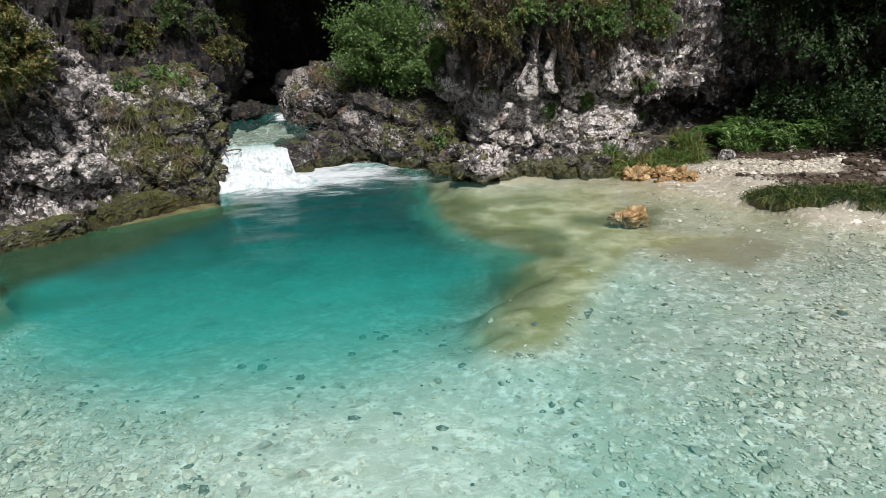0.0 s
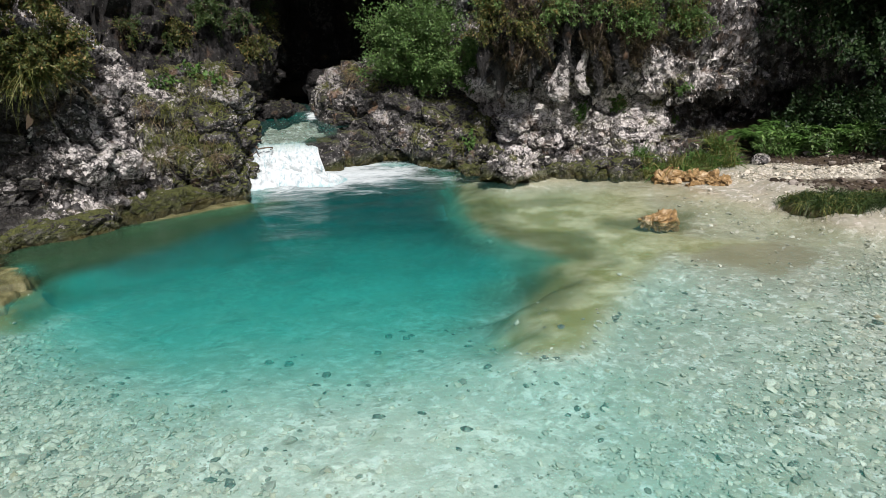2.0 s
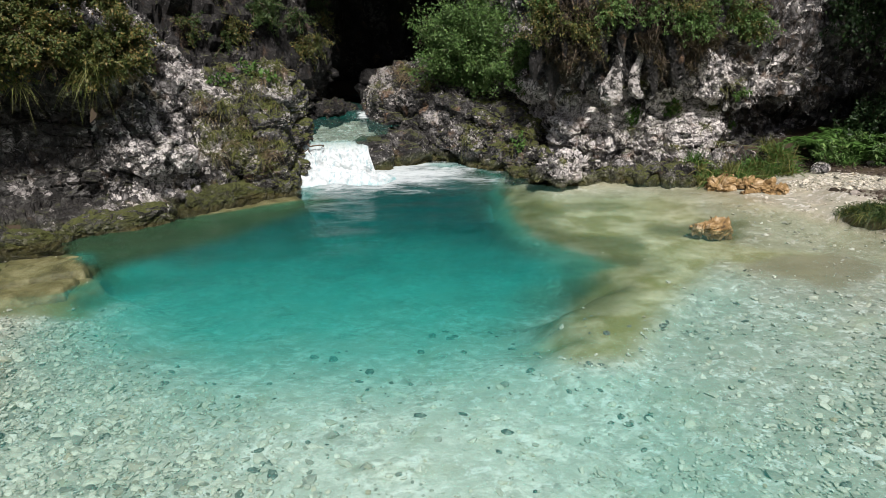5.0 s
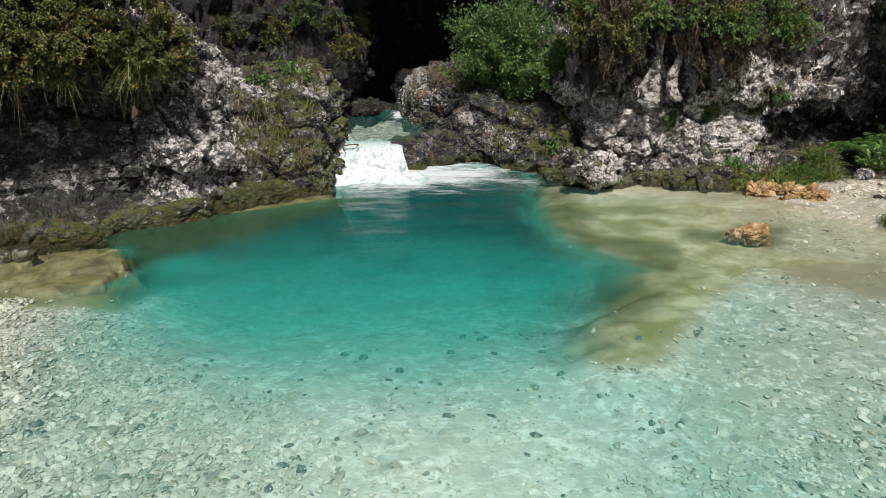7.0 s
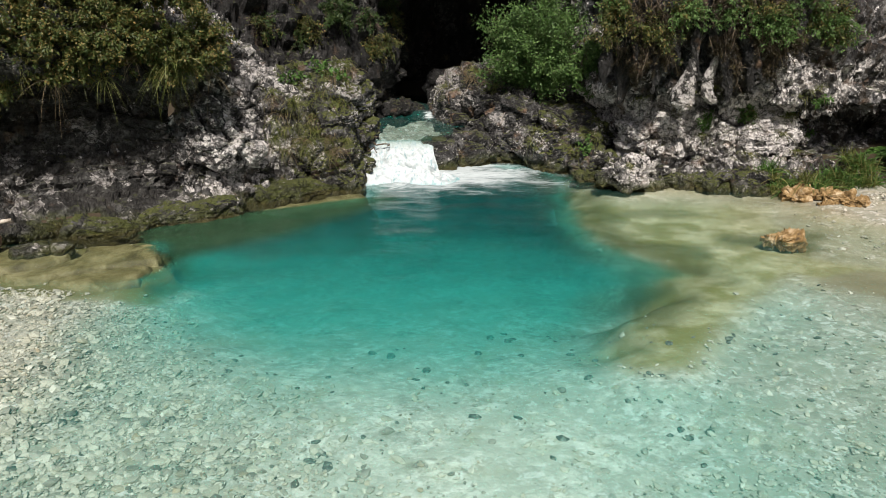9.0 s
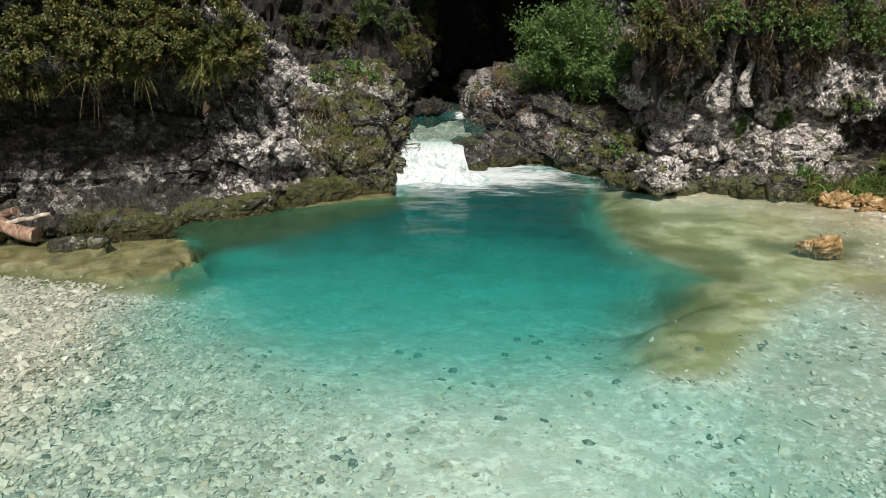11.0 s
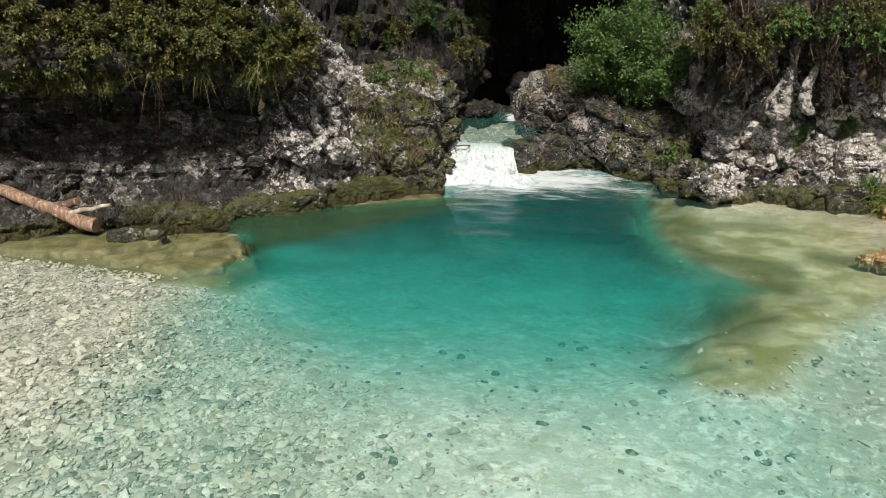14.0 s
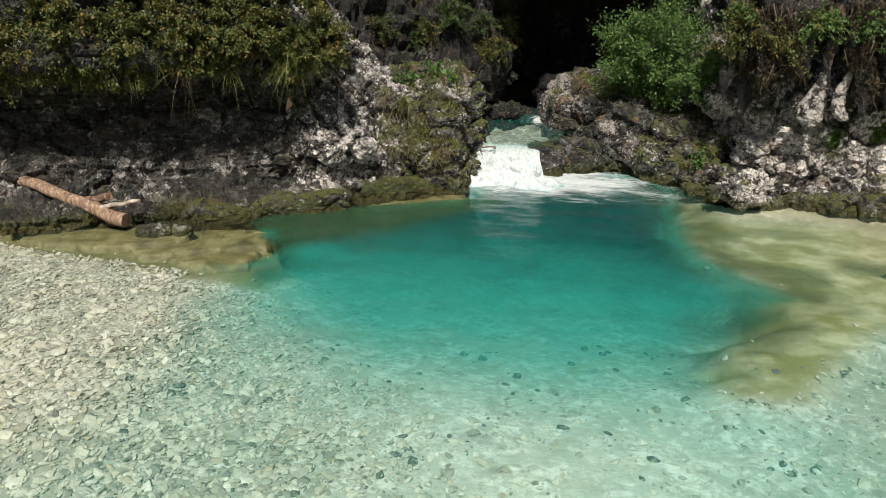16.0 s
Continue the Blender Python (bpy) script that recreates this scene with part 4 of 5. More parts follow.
def make_fall():
    root = new("waterfall")
    tagged(root, "short foaming waterfall pouring over a rock sill", "waterfall")
    nu, nv = 120, 60
    u, v = np.meshgrid(np.linspace(-1.72, -0.42, nu), np.linspace(0, 1, nv), indexing="ij")
    drop = np.array([noise.fractal(Vector((a * 9, b * 6.0, 2)), 0.7, 2.2, 6) for a, b in zip(u.ravel(), v.ravel())]).reshape(u.shape)
    y = 11.85 - 0.10 * np.sqrt(v) - 0.34 * v**0.8 - 0.06 * drop * v - 0.05 * (u + 1.1)
    z = 0.57 - 0.50 * v**1.4 + 0.040 * drop - 0.10 * ease(u, -0.75, -0.42) * (1 - v)
    x = u + 0.12 * v**2 * (u + 1.35) + 0.03 * v**2
    g = np.stack([x, y, z], 2)
    back = g.copy()
    back[..., 1] += 0.12
    back[..., 2] -= 0.06
    vv = np.vstack([g.reshape(-1, 3), back.reshape(-1, 3)])
    n = nu * nv
    rim = np.r_[np.arange(nv), np.arange(1, nu) * nv + nv - 1, (nu - 1) * nv + np.arange(nv - 2, -1, -1), np.arange(nu - 2, 0, -1) * nv]
    nx = np.roll(rim, -1)
    f = np.vstack([grid_faces(nu, nv), grid_faces(nu, nv)[:, ::-1] + n, np.stack([rim, nx, nx + n, rim + n], 1)])
    link("falling_sheet", mesh_from("falling_sheet", vv, f), MAT_FOAM, root)
    # boiling foam at its foot
    xs, ys = np.linspace(-1.95, 1.9, 220), np.linspace(10.55, 12.5, 130)
    X, Y = np.meshgrid(xs, ys, indexing="ij")
    w = wavy(X * 0.8, Y * 1.4, 2.2, 5)
    swell = np.exp(-((X + 0.95 + 0.1 * w) / 0.75) ** 2 - ((Y - 11.45 + 0.15 * w) / 0.42) ** 2)
    Z = 0.24 * swell + (0.05 * w + 0.05 * wavy(X, Y * 1.3, 6.0, 1) + 0.02 * wavy(X, Y, 17.0, 3)) * ease(swell, 0.05, 0.4) - 0.04 - 0.5 * (1 - ease(swell, 0.0, 0.2))
    link("boil", mesh_from("boil", np.stack([X, Y, Z], 2).reshape(-1, 3), grid_faces(*X.shape)), MAT_FOAM, root)


make_fall()


# ---------------------------------------------------------------- shore rocks, logs
def rod(points, radii, sides=14, rough=0.0, seed=0):
    """A tapered, slightly crooked round body along points."""
    pts = [Vector(p) for p in points]
    vs, fs = [], []
    for i, (p, r) in enumerate(zip(pts, radii)):
        d = (pts[min(i + 1, len(pts) - 1)] - pts[max(i - 1, 0)]).normalized()
        a = d.orthogonal().normalized() if i == 0 else (a - d * a.dot(d)).normalized()
        b = d.cross(a)
        for k in range(sides):
            t = 2 * math.pi * k / sides
            q = a * math.cos(t) + b * math.sin(t)
            rr = r * (1 + rough * noise.noise(Vector((q.x * 1.5 + seed, q.y * 1.5, i * 0.35 + seed))))
            vs.append(p + q * rr)
    n = len(pts)
    for i in range(n - 1):
        for k in range(sides):
            j = (k + 1) % sides
            fs.append((i * sides + k, i * sides + j, (i + 1) * sides + j, (i + 1) * sides + k))
    fs.append(tuple(range(sides - 1, -1, -1)))
    fs.append(tuple(range((n - 1) * sides, n * sides)))
    return vs, fs


def rod_object(name, points, radii, material, parent=None, label="", sides=14, rough=0.0, seed=0, smooth=True):
    vs, fs = rod(points, radii, sides, rough, seed)
    me = bpy.data.meshes.new(name)
    me.from_pydata(vs, [], fs)
    me.polygons.foreach_set("use_smooth", [smooth and len(p.vertices) == 4 for p in me.polygons])
    return link(name, me, material, parent, label)


def log(a, b, r1, r2, material, label, bend=0.04, seed=0, name="log"):
    a, b = Vector(a), Vector(b)
    n = 18
    pts = [(b - a) * (i / (n - 1)) for i in range(n)]
    pts = [p + Vector((noise.noise(Vector((i * 0.3, seed, 1))), noise.noise(Vector((i * 0.3, seed, 5))), noise.noise(Vector((i * 0.3, seed, 9))))) * bend for i, p in enumerate(pts)]
    ob = rod_object(name, pts, [r1 + (r2 - r1) * i / (n - 1) for i in range(n)], material, sides=18, rough=0.22, seed=seed)
    ob.location = a
    return tagged(ob, label, "log")


def drapery(x, y, top, bottom, width, material, label, seed, flare=False):
    """A tongue of dripstone hanging from the overhang: wide above, narrow and blunt below."""
    n, k = 40, 22
    t = np.linspace(0, 1, n)
    a = np.linspace(0, 2 * math.pi, k, endpoint=False)
    T, A = np.meshgrid(t, a, indexing="ij")
    r = width * (1 - 0.72 * T**1.4) * np.sqrt(np.clip(1.02 - T**6, 0.02, 1))
    if flare:
        r = width * (0.35 + 0.65 * T) * np.sqrt(np.clip(1.02 - T**10, 0.02, 1))
    g = np.stack([x + r * np.cos(A) + 0.05 * np.sin(5 * T + seed), y + 0.8 * r * np.sin(A) + (0.0 if flare else 0.35) * (1 - T) ** 2, top + (bottom - top) * T], 2).reshape(-1, 3)
    d = np.array([roughness((p[0] * 1.6 + seed, p[1], p[2] * 0.5), 1.6) for p in g]) * (0.18 if flare else 0.35)
    c = np.stack([np.cos(A).ravel(), np.sin(A).ravel(), 0 * A.ravel()], 1)
    g = g + c * d[:, None]
    v = np.vstack([g, [[x, y, top]], g.reshape(n, k, 3)[-1].mean(0)[None]])
    q = np.arange(n * k).reshape(n, k)
    q = np.hstack([q, q[:, :1]])
    f = np.stack([q[:-1, :-1].ravel(), q[1:, :-1].ravel(), q[1:, 1:].ravel(), q[:-1, 1:].ravel()], 1).tolist()
    for j in range(k):
        f.append([n * k, int(q[0, j]), int(q[0, j + 1])])
        f.append([n * k + 1, int(q[-1, j + 1]), int(q[-1, j])])
    me = bpy.data.meshes.new("dripstone")
    me.from_pydata(v.tolist(), [], f)
    return tagged(link("dripstone", me, material), label, "dripstone")


MAT_WHITE = rock_material("white_flowstone", pale=0.36, dark=0.10, moss=0.0, white=1.6, ochre=0.2, grain=0.4)
MAT_BROWN = rock_material("brown_dripstone", pale=0.13, dark=0.015, moss=0.3, white=0.1, ochre=0.7)
drapery(3.42, 10.95, 1.95, 1.18, 0.21, MAT_WHITE, "smooth white flowstone spilling from under the overhang", 1, True)
drapery(3.80, 10.98, 2.0, 1.28, 0.13, MAT_WHITE, "narrow pale flowstone beside the wider one", 2, True)
DRIPS = ["dark mossy dripstone hanging from the cliff", "brown dripstone curtain under the overhang"]
for k, (dx, dz, dw) in enumerate([(2.55, 1.25, 0.26), (2.95, 1.45, 0.24), (3.2, 1.75, 0.2), (3.55, 1.65, 0.13), (3.98, 1.28, 0.2), (4.3, 1.5, 0.22), (4.65, 1.75, 0.2), (2.3, 1.5, 0.2), (2.75, 1.7, 0.3), (3.05, 1.9, 0.3), (3.85, 1.9, 0.25), (4.15, 1.95, 0.25), (4.45, 2.0, 0.3), (4.9, 2.1, 0.25)]):
    drapery(dx, 10.85 if dx > 2.7 else 11.3, 3.1, dz, dw, MAT_BROWN, DRIPS[dw > 0.22], 5 + k)


log((-6.95, 7.75, 0.54), (-5.22, 7.5, 0.12), 0.066, 0.090, MAT_LOG, "barkless reddish driftwood log leaning on the rock", 0.025, 1)
log((-6.1, 7.6, 0.22), (-5.55, 7.7, 0.36), 0.06, 0.05, MAT_LOG, "short broken log wedged behind the longer one", 0.03, 2)
log((-5.75, 7.52, 0.22), (-5.08, 7.62, 0.36), 0.034, 0.022, MAT_GREY, "thin bleached driftwood branch lying against the rock", 0.02, 3, name="branch")


log((-1.75, 11.75, 0.62), (-1.15, 11.55, 0.52), 0.022, 0.008, MAT_BARK, "dark twig caught on the lip of the fall", 0.12, 5, name="twig")
log((-1.72, 11.78, 0.60), (-1.35, 11.5, 0.42), 0.018, 0.006, MAT_BARK, "dark twig caught on the lip of the fall", 0.12, 6, name="twig")
log((-1.7, 11.72, 0.66), (-1.3, 11.6, 0.66), 0.018, 0.006, MAT_BARK, "dark twig caught on the lip of the fall", 0.1, 7, name="twig")


def rocks_at(items, material, label, name="rock", amount=0.35, seed=20, group=""):
    for i, (x, y, z, rx, ry, rz, turn) in enumerate(items):
        ob = boulder(name, (x, y, z), (rx, ry, rz), material, label, (60, 40), 3.0, turn, amount * min(1, rx * 2.2), 1.5, seed + i, category="rock")
        if group:
            tagged(ob, group=group)


rocks_at([(5.05, 10.25, 0.05, 0.24, 0.2, 0.13, 10), (5.42, 10.05, 0.07, 0.26, 0.2, 0.13, -20), (5.75, 9.8, 0.06, 0.18, 0.15, 0.11, 30), (5.3, 9.9, 0.0, 0.22, 0.15, 0.10, 0)],
         MAT_OCHRE, "ochre stained limestone block at the water's edge", amount=1.3, seed=30, group="ochre rocks on the bank")
rocks_at([(4.0, 8.35, -0.02, 0.29, 0.16, 0.085, 15)], MAT_OCHRE, "small ochre tufa rock breaking the pool surface", amount=1.5, seed=40)
rocks_at([(-4.85, 7.5, 0.02, 0.22, 0.13, 0.10, 20), (-4.55, 7.62, 0.0, 0.12, 0.1, 0.09, 60)], MAT_NOSE, "pale stone lying on the wet shelf", seed=44)


def rock_slab(outline, top, tilt, seed):
    """A flat bedded plate with a broken, rounded rim."""
    poly = np.array(outline)
    lo, hi = poly.min(0) - 0.12, poly.max(0) + 0.12
    X, Y = np.meshgrid(np.arange(lo[0], hi[0], 0.022), np.arange(lo[1], hi[1], 0.022), indexing="ij")
    w = wavy(X + seed, Y, 2.5, 4)
    w3 = wavy(X + seed, Y, 9.0, 8)
    d = inside_distance(outline, X + 0.05 * w + 0.012 * w3, Y + 0.05 * w)
    d = d - 0.03
    Z = top + tilt * (Y - poly[:, 1].mean()) + 0.018 * w + 0.006 * w3 - 0.015 * ease(-d, -0.06, -0.01) - 0.28 * ease(-d, -0.015, 0.03)
    F = grid_faces(*X.shape)
    ok = (d.ravel()[F] > -0.05).all(1)
    me = mesh_from("rock_slab", np.stack([X, Y, Z], 2).reshape(-1, 3), F[ok])
    tagged(link("rock_slab", me, MAT_SLABROCK), "flat ochre rock slab just under the water", "rock", "flat slabs at the foot of the cliff")


rock_slab([(-4.4, 7.88), (-3.44, 7.98), (-3.35, 7.43), (-3.71, 7.30), (-4.23, 6.97), (-4.7, 6.74), (-4.91, 7.01), (-4.52, 7.21), (-4.35, 7.53)], -0.035, 0.05, 3)
rock_slab([(-4.37, 6.8), (-4.24, 6.94), (-3.68, 7.22), (-3.37, 7.34), (-3.28, 6.82), (-3.67, 6.6), (-4.0, 6.7)], -0.05, 0.04, 5)
rock_slab([(-4.97, 7.07), (-4.57, 7.26), (-4.41, 7.55), (-4.46, 7.9), (-5.3, 7.8), (-6.5, 7.2), (-6.3, 6.95), (-5.3, 6.95)], -0.03, 0.06, 7)
rock_slab([(-3.1, 9.75), (-2.6, 9.55), (-1.31, 10.25), (-1.45, 10.6), (-2.5, 10.2)], -0.04, 0.04, 9)
rocks_at([(6.1, 10.6, 0.25, 0.12, 0.12, 0.12, 0), (6.5, 10.2, 0.25, 0.14, 0.1, 0.1, 40), (6.0, 10.9, 0.32, 0.12, 0.12, 0.14, 10)],
         MAT_NOSE, "grey broken stone on the gravel bank", amount=0.6, seed=60, group="stones on the bank")


boulder("turf_bank", (6.8, 7.78, 0.0), (1.15, 0.32, 0.17), MAT_TURF, "grassy turf edge undercut by the water", (120, 40), 3.0, -38, 0.35, seed=12, category="turf")


# ---------------------------------------------------------------- plants
bpy.context.view_layer.update()
DEPS = bpy.context.evaluated_depsgraph_get()


def down(x, y, z=6.0):
    hit, place, normal, _, _, _ = scene.ray_cast(DEPS, Vector((x, y, z)), Vector((0, 0, -1)))
    return place if hit else Vector((x, y, 0))


def face_at(x, z, y=3.0):
    hit, place, normal, _, _, _ = scene.ray_cast(DEPS, Vector((x, y, z)), Vector((0, 1, 0)))
    return place if hit else Vector((x, 11, z))


def leaf_mesh(name, P, D, N, L, W):
    """Folded leaves: foot P, direction D, face normal N, length and width."""
    D = D / (np.linalg.norm(D, axis=1, keepdims=True) + 1e-9)
    S = np.cross(D, N)
    S /= np.linalg.norm(S, axis=1, keepdims=True) + 1e-9
    U = np.cross(S, D)
    L, W = L[:, None], W[:, None]
    v = np.stack([P, P + D * L * 0.45 + S * W * 0.5 + U * W * 0.18, P + D * L - U * L * 0.10, P + D * L * 0.45 - S * W * 0.5 + U * W * 0.18], 1).reshape(-1, 3)
    k = np.arange(len(P)) * 4
    f = np.vstack([np.stack([k, k + 1, k + 2], 1), np.stack([k, k + 2, k + 3], 1)])
    return mesh_from(name, v, f, True)


def strips(name, paths, width):
    """Flat tapering strips along paths (n, k, 3)."""
    n, k, _ = paths.shape
    d = np.gradient(paths, axis=1)
    side = np.cross(d, np.random.normal(size=(n, 1, 3)))
    side /= np.linalg.norm(side, axis=2, keepdims=True) + 1e-9
    w = width[:, None, None] * np.linspace(1, 0.12, k)[None, :, None] * 0.5
    v = np.stack([paths + side * w, paths - side * w], 2).reshape(-1, 3)
    base = (np.arange(n) * k * 2)[:, None] + np.arange(k - 1)[None] * 2
    f = np.stack([base, base + 1, base + 3, base + 2], 2).reshape(-1, 4)
    return mesh_from(name, v, f, True)


def arcs(start, end, sag, k=6):
    t = np.linspace(0, 1, k)[None, :, None]
    p = start[:, None] * (1 - t) + end[:, None] * t
    p[..., 2] += (sag[:, None] * (4 * t * (1 - t))[..., 0])
    return p


def shrub(name, base, reach, size, material, label, twigs=60, per=40, leaf=0.045, sag=0.15, seed=0, category="shrub", stem=MAT_BARK, narrow=0.55, shell=0.45, clumps=0):
    """A bush: stems that arc from its foot into a loose ellipsoid, with leaves along the outer part of each."""
    np.random.seed(seed + 100)
    base = Vector(base)
    root = new(name)
    root.location = base
    tagged(root, label, category)
    c = np.array(reach, float)
    d = np.random.normal(size=(twigs, 3))
    d /= np.linalg.norm(d, axis=1, keepdims=True)
    r = shell + (1 - shell) * np.random.rand(twigs, 1) ** 0.6
    lump = 1 + 0.30 * np.random.normal(size=(twigs, 1))
    end = c + d * r * lump * np.array(size)
    if clumps:
        # leafy sprays layered over one another, with gaps between
        q = np.random.normal(size=(clumps, 3))
        q = q / np.linalg.norm(q, axis=1, keepdims=True) * (0.55 + 0.45 * np.random.rand(clumps, 1))
        spray = c + q * np.array(size)
        end = spray[np.random.randint(0, clumps, twigs)] + np.random.normal(size=(twigs, 3)) * np.array(size) * np.array([0.17, 0.17, 0.075])
    start = np.random.normal(size=(twigs, 3)) * 0.06
    mid = arcs(start, end, np.full(twigs, sag) * np.random.rand(twigs), 7)
    link("branchwork", strips("branchwork", mid, np.full(twigs, 0.016)), stem, root)
    t = 0.35 + 0.65 * np.random.rand(twigs, per) ** 0.7
    i = np.clip((t * 6).astype(int), 0, 5)
    fr = (t * 6 - i)[..., None]
    rows = np.arange(twigs)[:, None]
    P = mid[rows, i] * (1 - fr) + mid[rows, i + 1] * fr
    P = P + np.random.normal(size=P.shape) * (0.05 + 0.05 * t[..., None]) * np.mean(size) * (0.5 if clumps else 0.8)
    n = twigs * per
    D = (mid[rows, i + 1] - mid[rows, i]).reshape(n, 3)
    D = D / (np.linalg.norm(D, axis=1, keepdims=True) + 1e-9) * 0.5 + np.random.normal(size=(n, 3)) * 0.6 + np.array([0, 0, -0.15])
    N = np.random.normal(size=(n, 3)) * 0.45 + np.array([0, -0.25, 1.0])
    L = leaf * (0.6 + 0.8 * np.random.rand(n))
    link("foliage", leaf_mesh("foliage", P.reshape(n, 3), D, N, L, L * narrow), material, root)
    return root


def tuft(name, base, blades=70, length=0.3, spread=0.6, lean=(0, 0, 0.6), droop=0.3, material=None, label="", seed=0, width=0.007, category="grass tuft", foot=0.06):
    np.random.seed(seed + 500)
    st = np.random.normal(size=(blades, 3)) * np.array([foot, foot, foot * 0.3])
    d = np.random.normal(size=(blades, 3)) * spread + np.array(lean)
    d /= np.linalg.norm(d, axis=1, keepdims=True)
    ln = length * (0.45 + 0.75 * np.random.rand(blades, 1))
    k = 6
    t = np.linspace(0, 1, k)[None, :, None]
    p = st[:, None] + d[:, None] * ln[:, None] * t
    p[..., 2] -= droop * ln * (t[..., 0] ** 2.2) * (0.6 + 0.8 * np.random.rand(blades, 1))
    ob = link(name, strips(name, p, np.full(blades, width * 1.7)), material or MAT_GRASS)
    ob.location = Vector(base)
    return tagged(ob, label, category)


def fern(name, base, fronds=12, length=0.45, material=None, label="", seed=0, category="fern"):
    """Arching fronds with leaflets to both sides."""
    np.random.seed(seed + 900)
    root = new(name)
    root.location = Vector(base)
    tagged(root, label, category)
    k = 14
    a = np.random.rand(fronds) * 6.28
    t = np.linspace(0, 1, k)
    P, D, N, L = [], [], [], []
    mids = []
    for q in a:
        ln = length * (0.7 + 0.5 * np.random.rand())
        out = np.array([math.cos(q), math.sin(q), 0])
        up = 0.5 + 0.5 * np.random.rand()
        m = out * (ln * t * 0.8)[:, None] + np.array([0, 0, 1]) * (ln * (up * t * 1.2 - 0.75 * t * t))[:, None]
        mids.append(m)
        side = np.cross(out, [0, 0, 1])
        for j in range(2, k):
            for s in (-1, 1):
                P.append(m[j])
                D.append(side * s + out * 0.35 + np.random.normal(size=3) * 0.12)
                N.append(np.array([0, 0, 1.0]) + np.random.normal(size=3) * 0.15)
                L.append(ln * 0.30 * math.sin(3.0 * (1 - t[j]) ** 0.8 + 0.14))
    P, D, N, L = np.array(P), np.array(D), np.array(N), np.abs(np.array(L)) + 0.01
    link("stalk", strips("stalk", np.array(mids), np.full(fronds, 0.008)), MAT_FERN, root)
    link("foliage", leaf_mesh("foliage", P, D, N, L, L * 0.33), material or MAT_FERN, root)
    return root


# bush on the right-hand boulder
shrub("bush", down(1.4, 13.6), (-0.1, -0.6, 0.70), (1.03, 0.75, 1.0), MAT_BUSH, "dense bright green bush growing on the boulder", 560, 56, 0.046, 0.25, 1, "bush", clumps=70)
shrub("bush", down(2.15, 12.9), (-0.1, -0.3, 0.4), (0.5, 0.45, 0.5), MAT_BUSH, "shaded low bush between boulder and cliff", 110, 45, 0.045, 0.2, 2, "bush", clumps=18)

# hanging shrubs along the lip of the left overhang
for i in range(13):
    k = i / 12
    x, y = -7.6 + 4.2 * k, 7.25 + 2.35 * k
    shrub("shrub", (x, y, 2.05 + 0.15 * math.sin(i * 2.1)), (0.12, -0.28, 0.15), (0.45, 0.42, 0.45), MAT_HANG, "olive and russet shrub hanging over the rock lip", 95, 60, 0.043, 0.12, 10 + i, clumps=26)
    shrub("shrub", (x - 0.25, y + 0.35, 2.7 + 0.1 * math.sin(i * 1.3)), (0.1, -0.25, 0.2), (0.5, 0.45, 0.45), MAT_HANG, "olive and russet shrub above the rock lip", 85, 60, 0.045, 0.12, 40 + i, clumps=24)
for i in range(11):
    x, y = -7.9 + 0.36 * i, 6.95 + 0.20 * i
    shrub("shrub", (x, y, 2.3 + 0.15 * math.sin(i * 2.7)), (0.1, -0.30, -0.05), (0.42, 0.36, 0.42), MAT_HANG, "olive and russet shrub spilling over the rock lip", 85, 55, 0.042, 0.08, 1500 + i, clumps=20)
for i in range(16):
    k = i / 15
    x, y = -7.2 + 3.9 * k, 7.2 + 2.15 * k
    tuft("grass_tuft", (x, y, 1.95 + 0.12 * math.sin(i * 3.3)), 60, 0.34, 0.6, (0.3, -0.5, 0.25), 0.75, MAT_GRASS if i % 3 else MAT_DRY, "long grass drooping from the overhang", i, 0.005)

tuft("grass_tuft", (-3.55, 9.1, 2.02), 120, 0.42, 0.5, (0.1, -0.4, 0.5), 0.8, MAT_GRASS, "large bright grass tuft on the crest of the buttress", 990, 0.009)

for i in range(9):
    x, y = -8.0 + 0.36 * i, 6.95 + 0.22 * i
    shrub("shrub", (x, y, 1.95 + 0.12 * math.sin(i * 1.7)), (0.1, -0.22, -0.05), (0.38, 0.34, 0.36), MAT_HANG, "trailing olive shrub hanging below the rock lip", 70, 50, 0.040, 0.05, 760 + i, clumps=16)

# grass and herbs on the boulder, the buttress and the gorge wall
random.seed(4)
for i in range(40):
    x = -2.85 + 1.15 * random.random()
    z = 0.5 + 1.4 * random.random()
    p = face_at(x, z, 8.0)
    tuft("grass_tuft", p, 45, 0.24, 0.6, (0.15, -0.6, 0.4), 0.8, MAT_GRASS if i % 4 else MAT_DRY, "grass drooping over mossy rock", 40 + i, 0.006)
for i in range(5):
    p = face_at(-2.7 + 0.22 * i, 1.55 + 0.2 * random.random(), 8.0)
    shrub("herb", p, (0, -0.08, 0.1), (0.15, 0.10, 0.12), MAT_FERN, "leafy green herb rooted in a rock crack", 9, 8, 0.06, 0.05, 80 + i, "herb")
for i in range(16):
    p = down(-3.75 + 0.95 * random.random(), 9.35 + 0.9 * random.random(), 4.0)
    if p[2] < 1.5:
        continue
    if i % 2:
        tuft("grass_tuft", p, 60, 0.3, 0.6, (0.1, -0.5, 0.5), 0.8, MAT_GRASS if i % 4 == 1 else MAT_DRY, "drooping grass on the crest of the buttress", 900 + i, 0.006)
    else:
        shrub("shrub", p, (0, -0.12, 0.1), (0.3, 0.22, 0.24), MAT_HANG if i % 4 else MAT_BUSH, "small leafy shrub on the crest of the buttress", 34, 40, 0.036, 0.1, 920 + i, clumps=7)
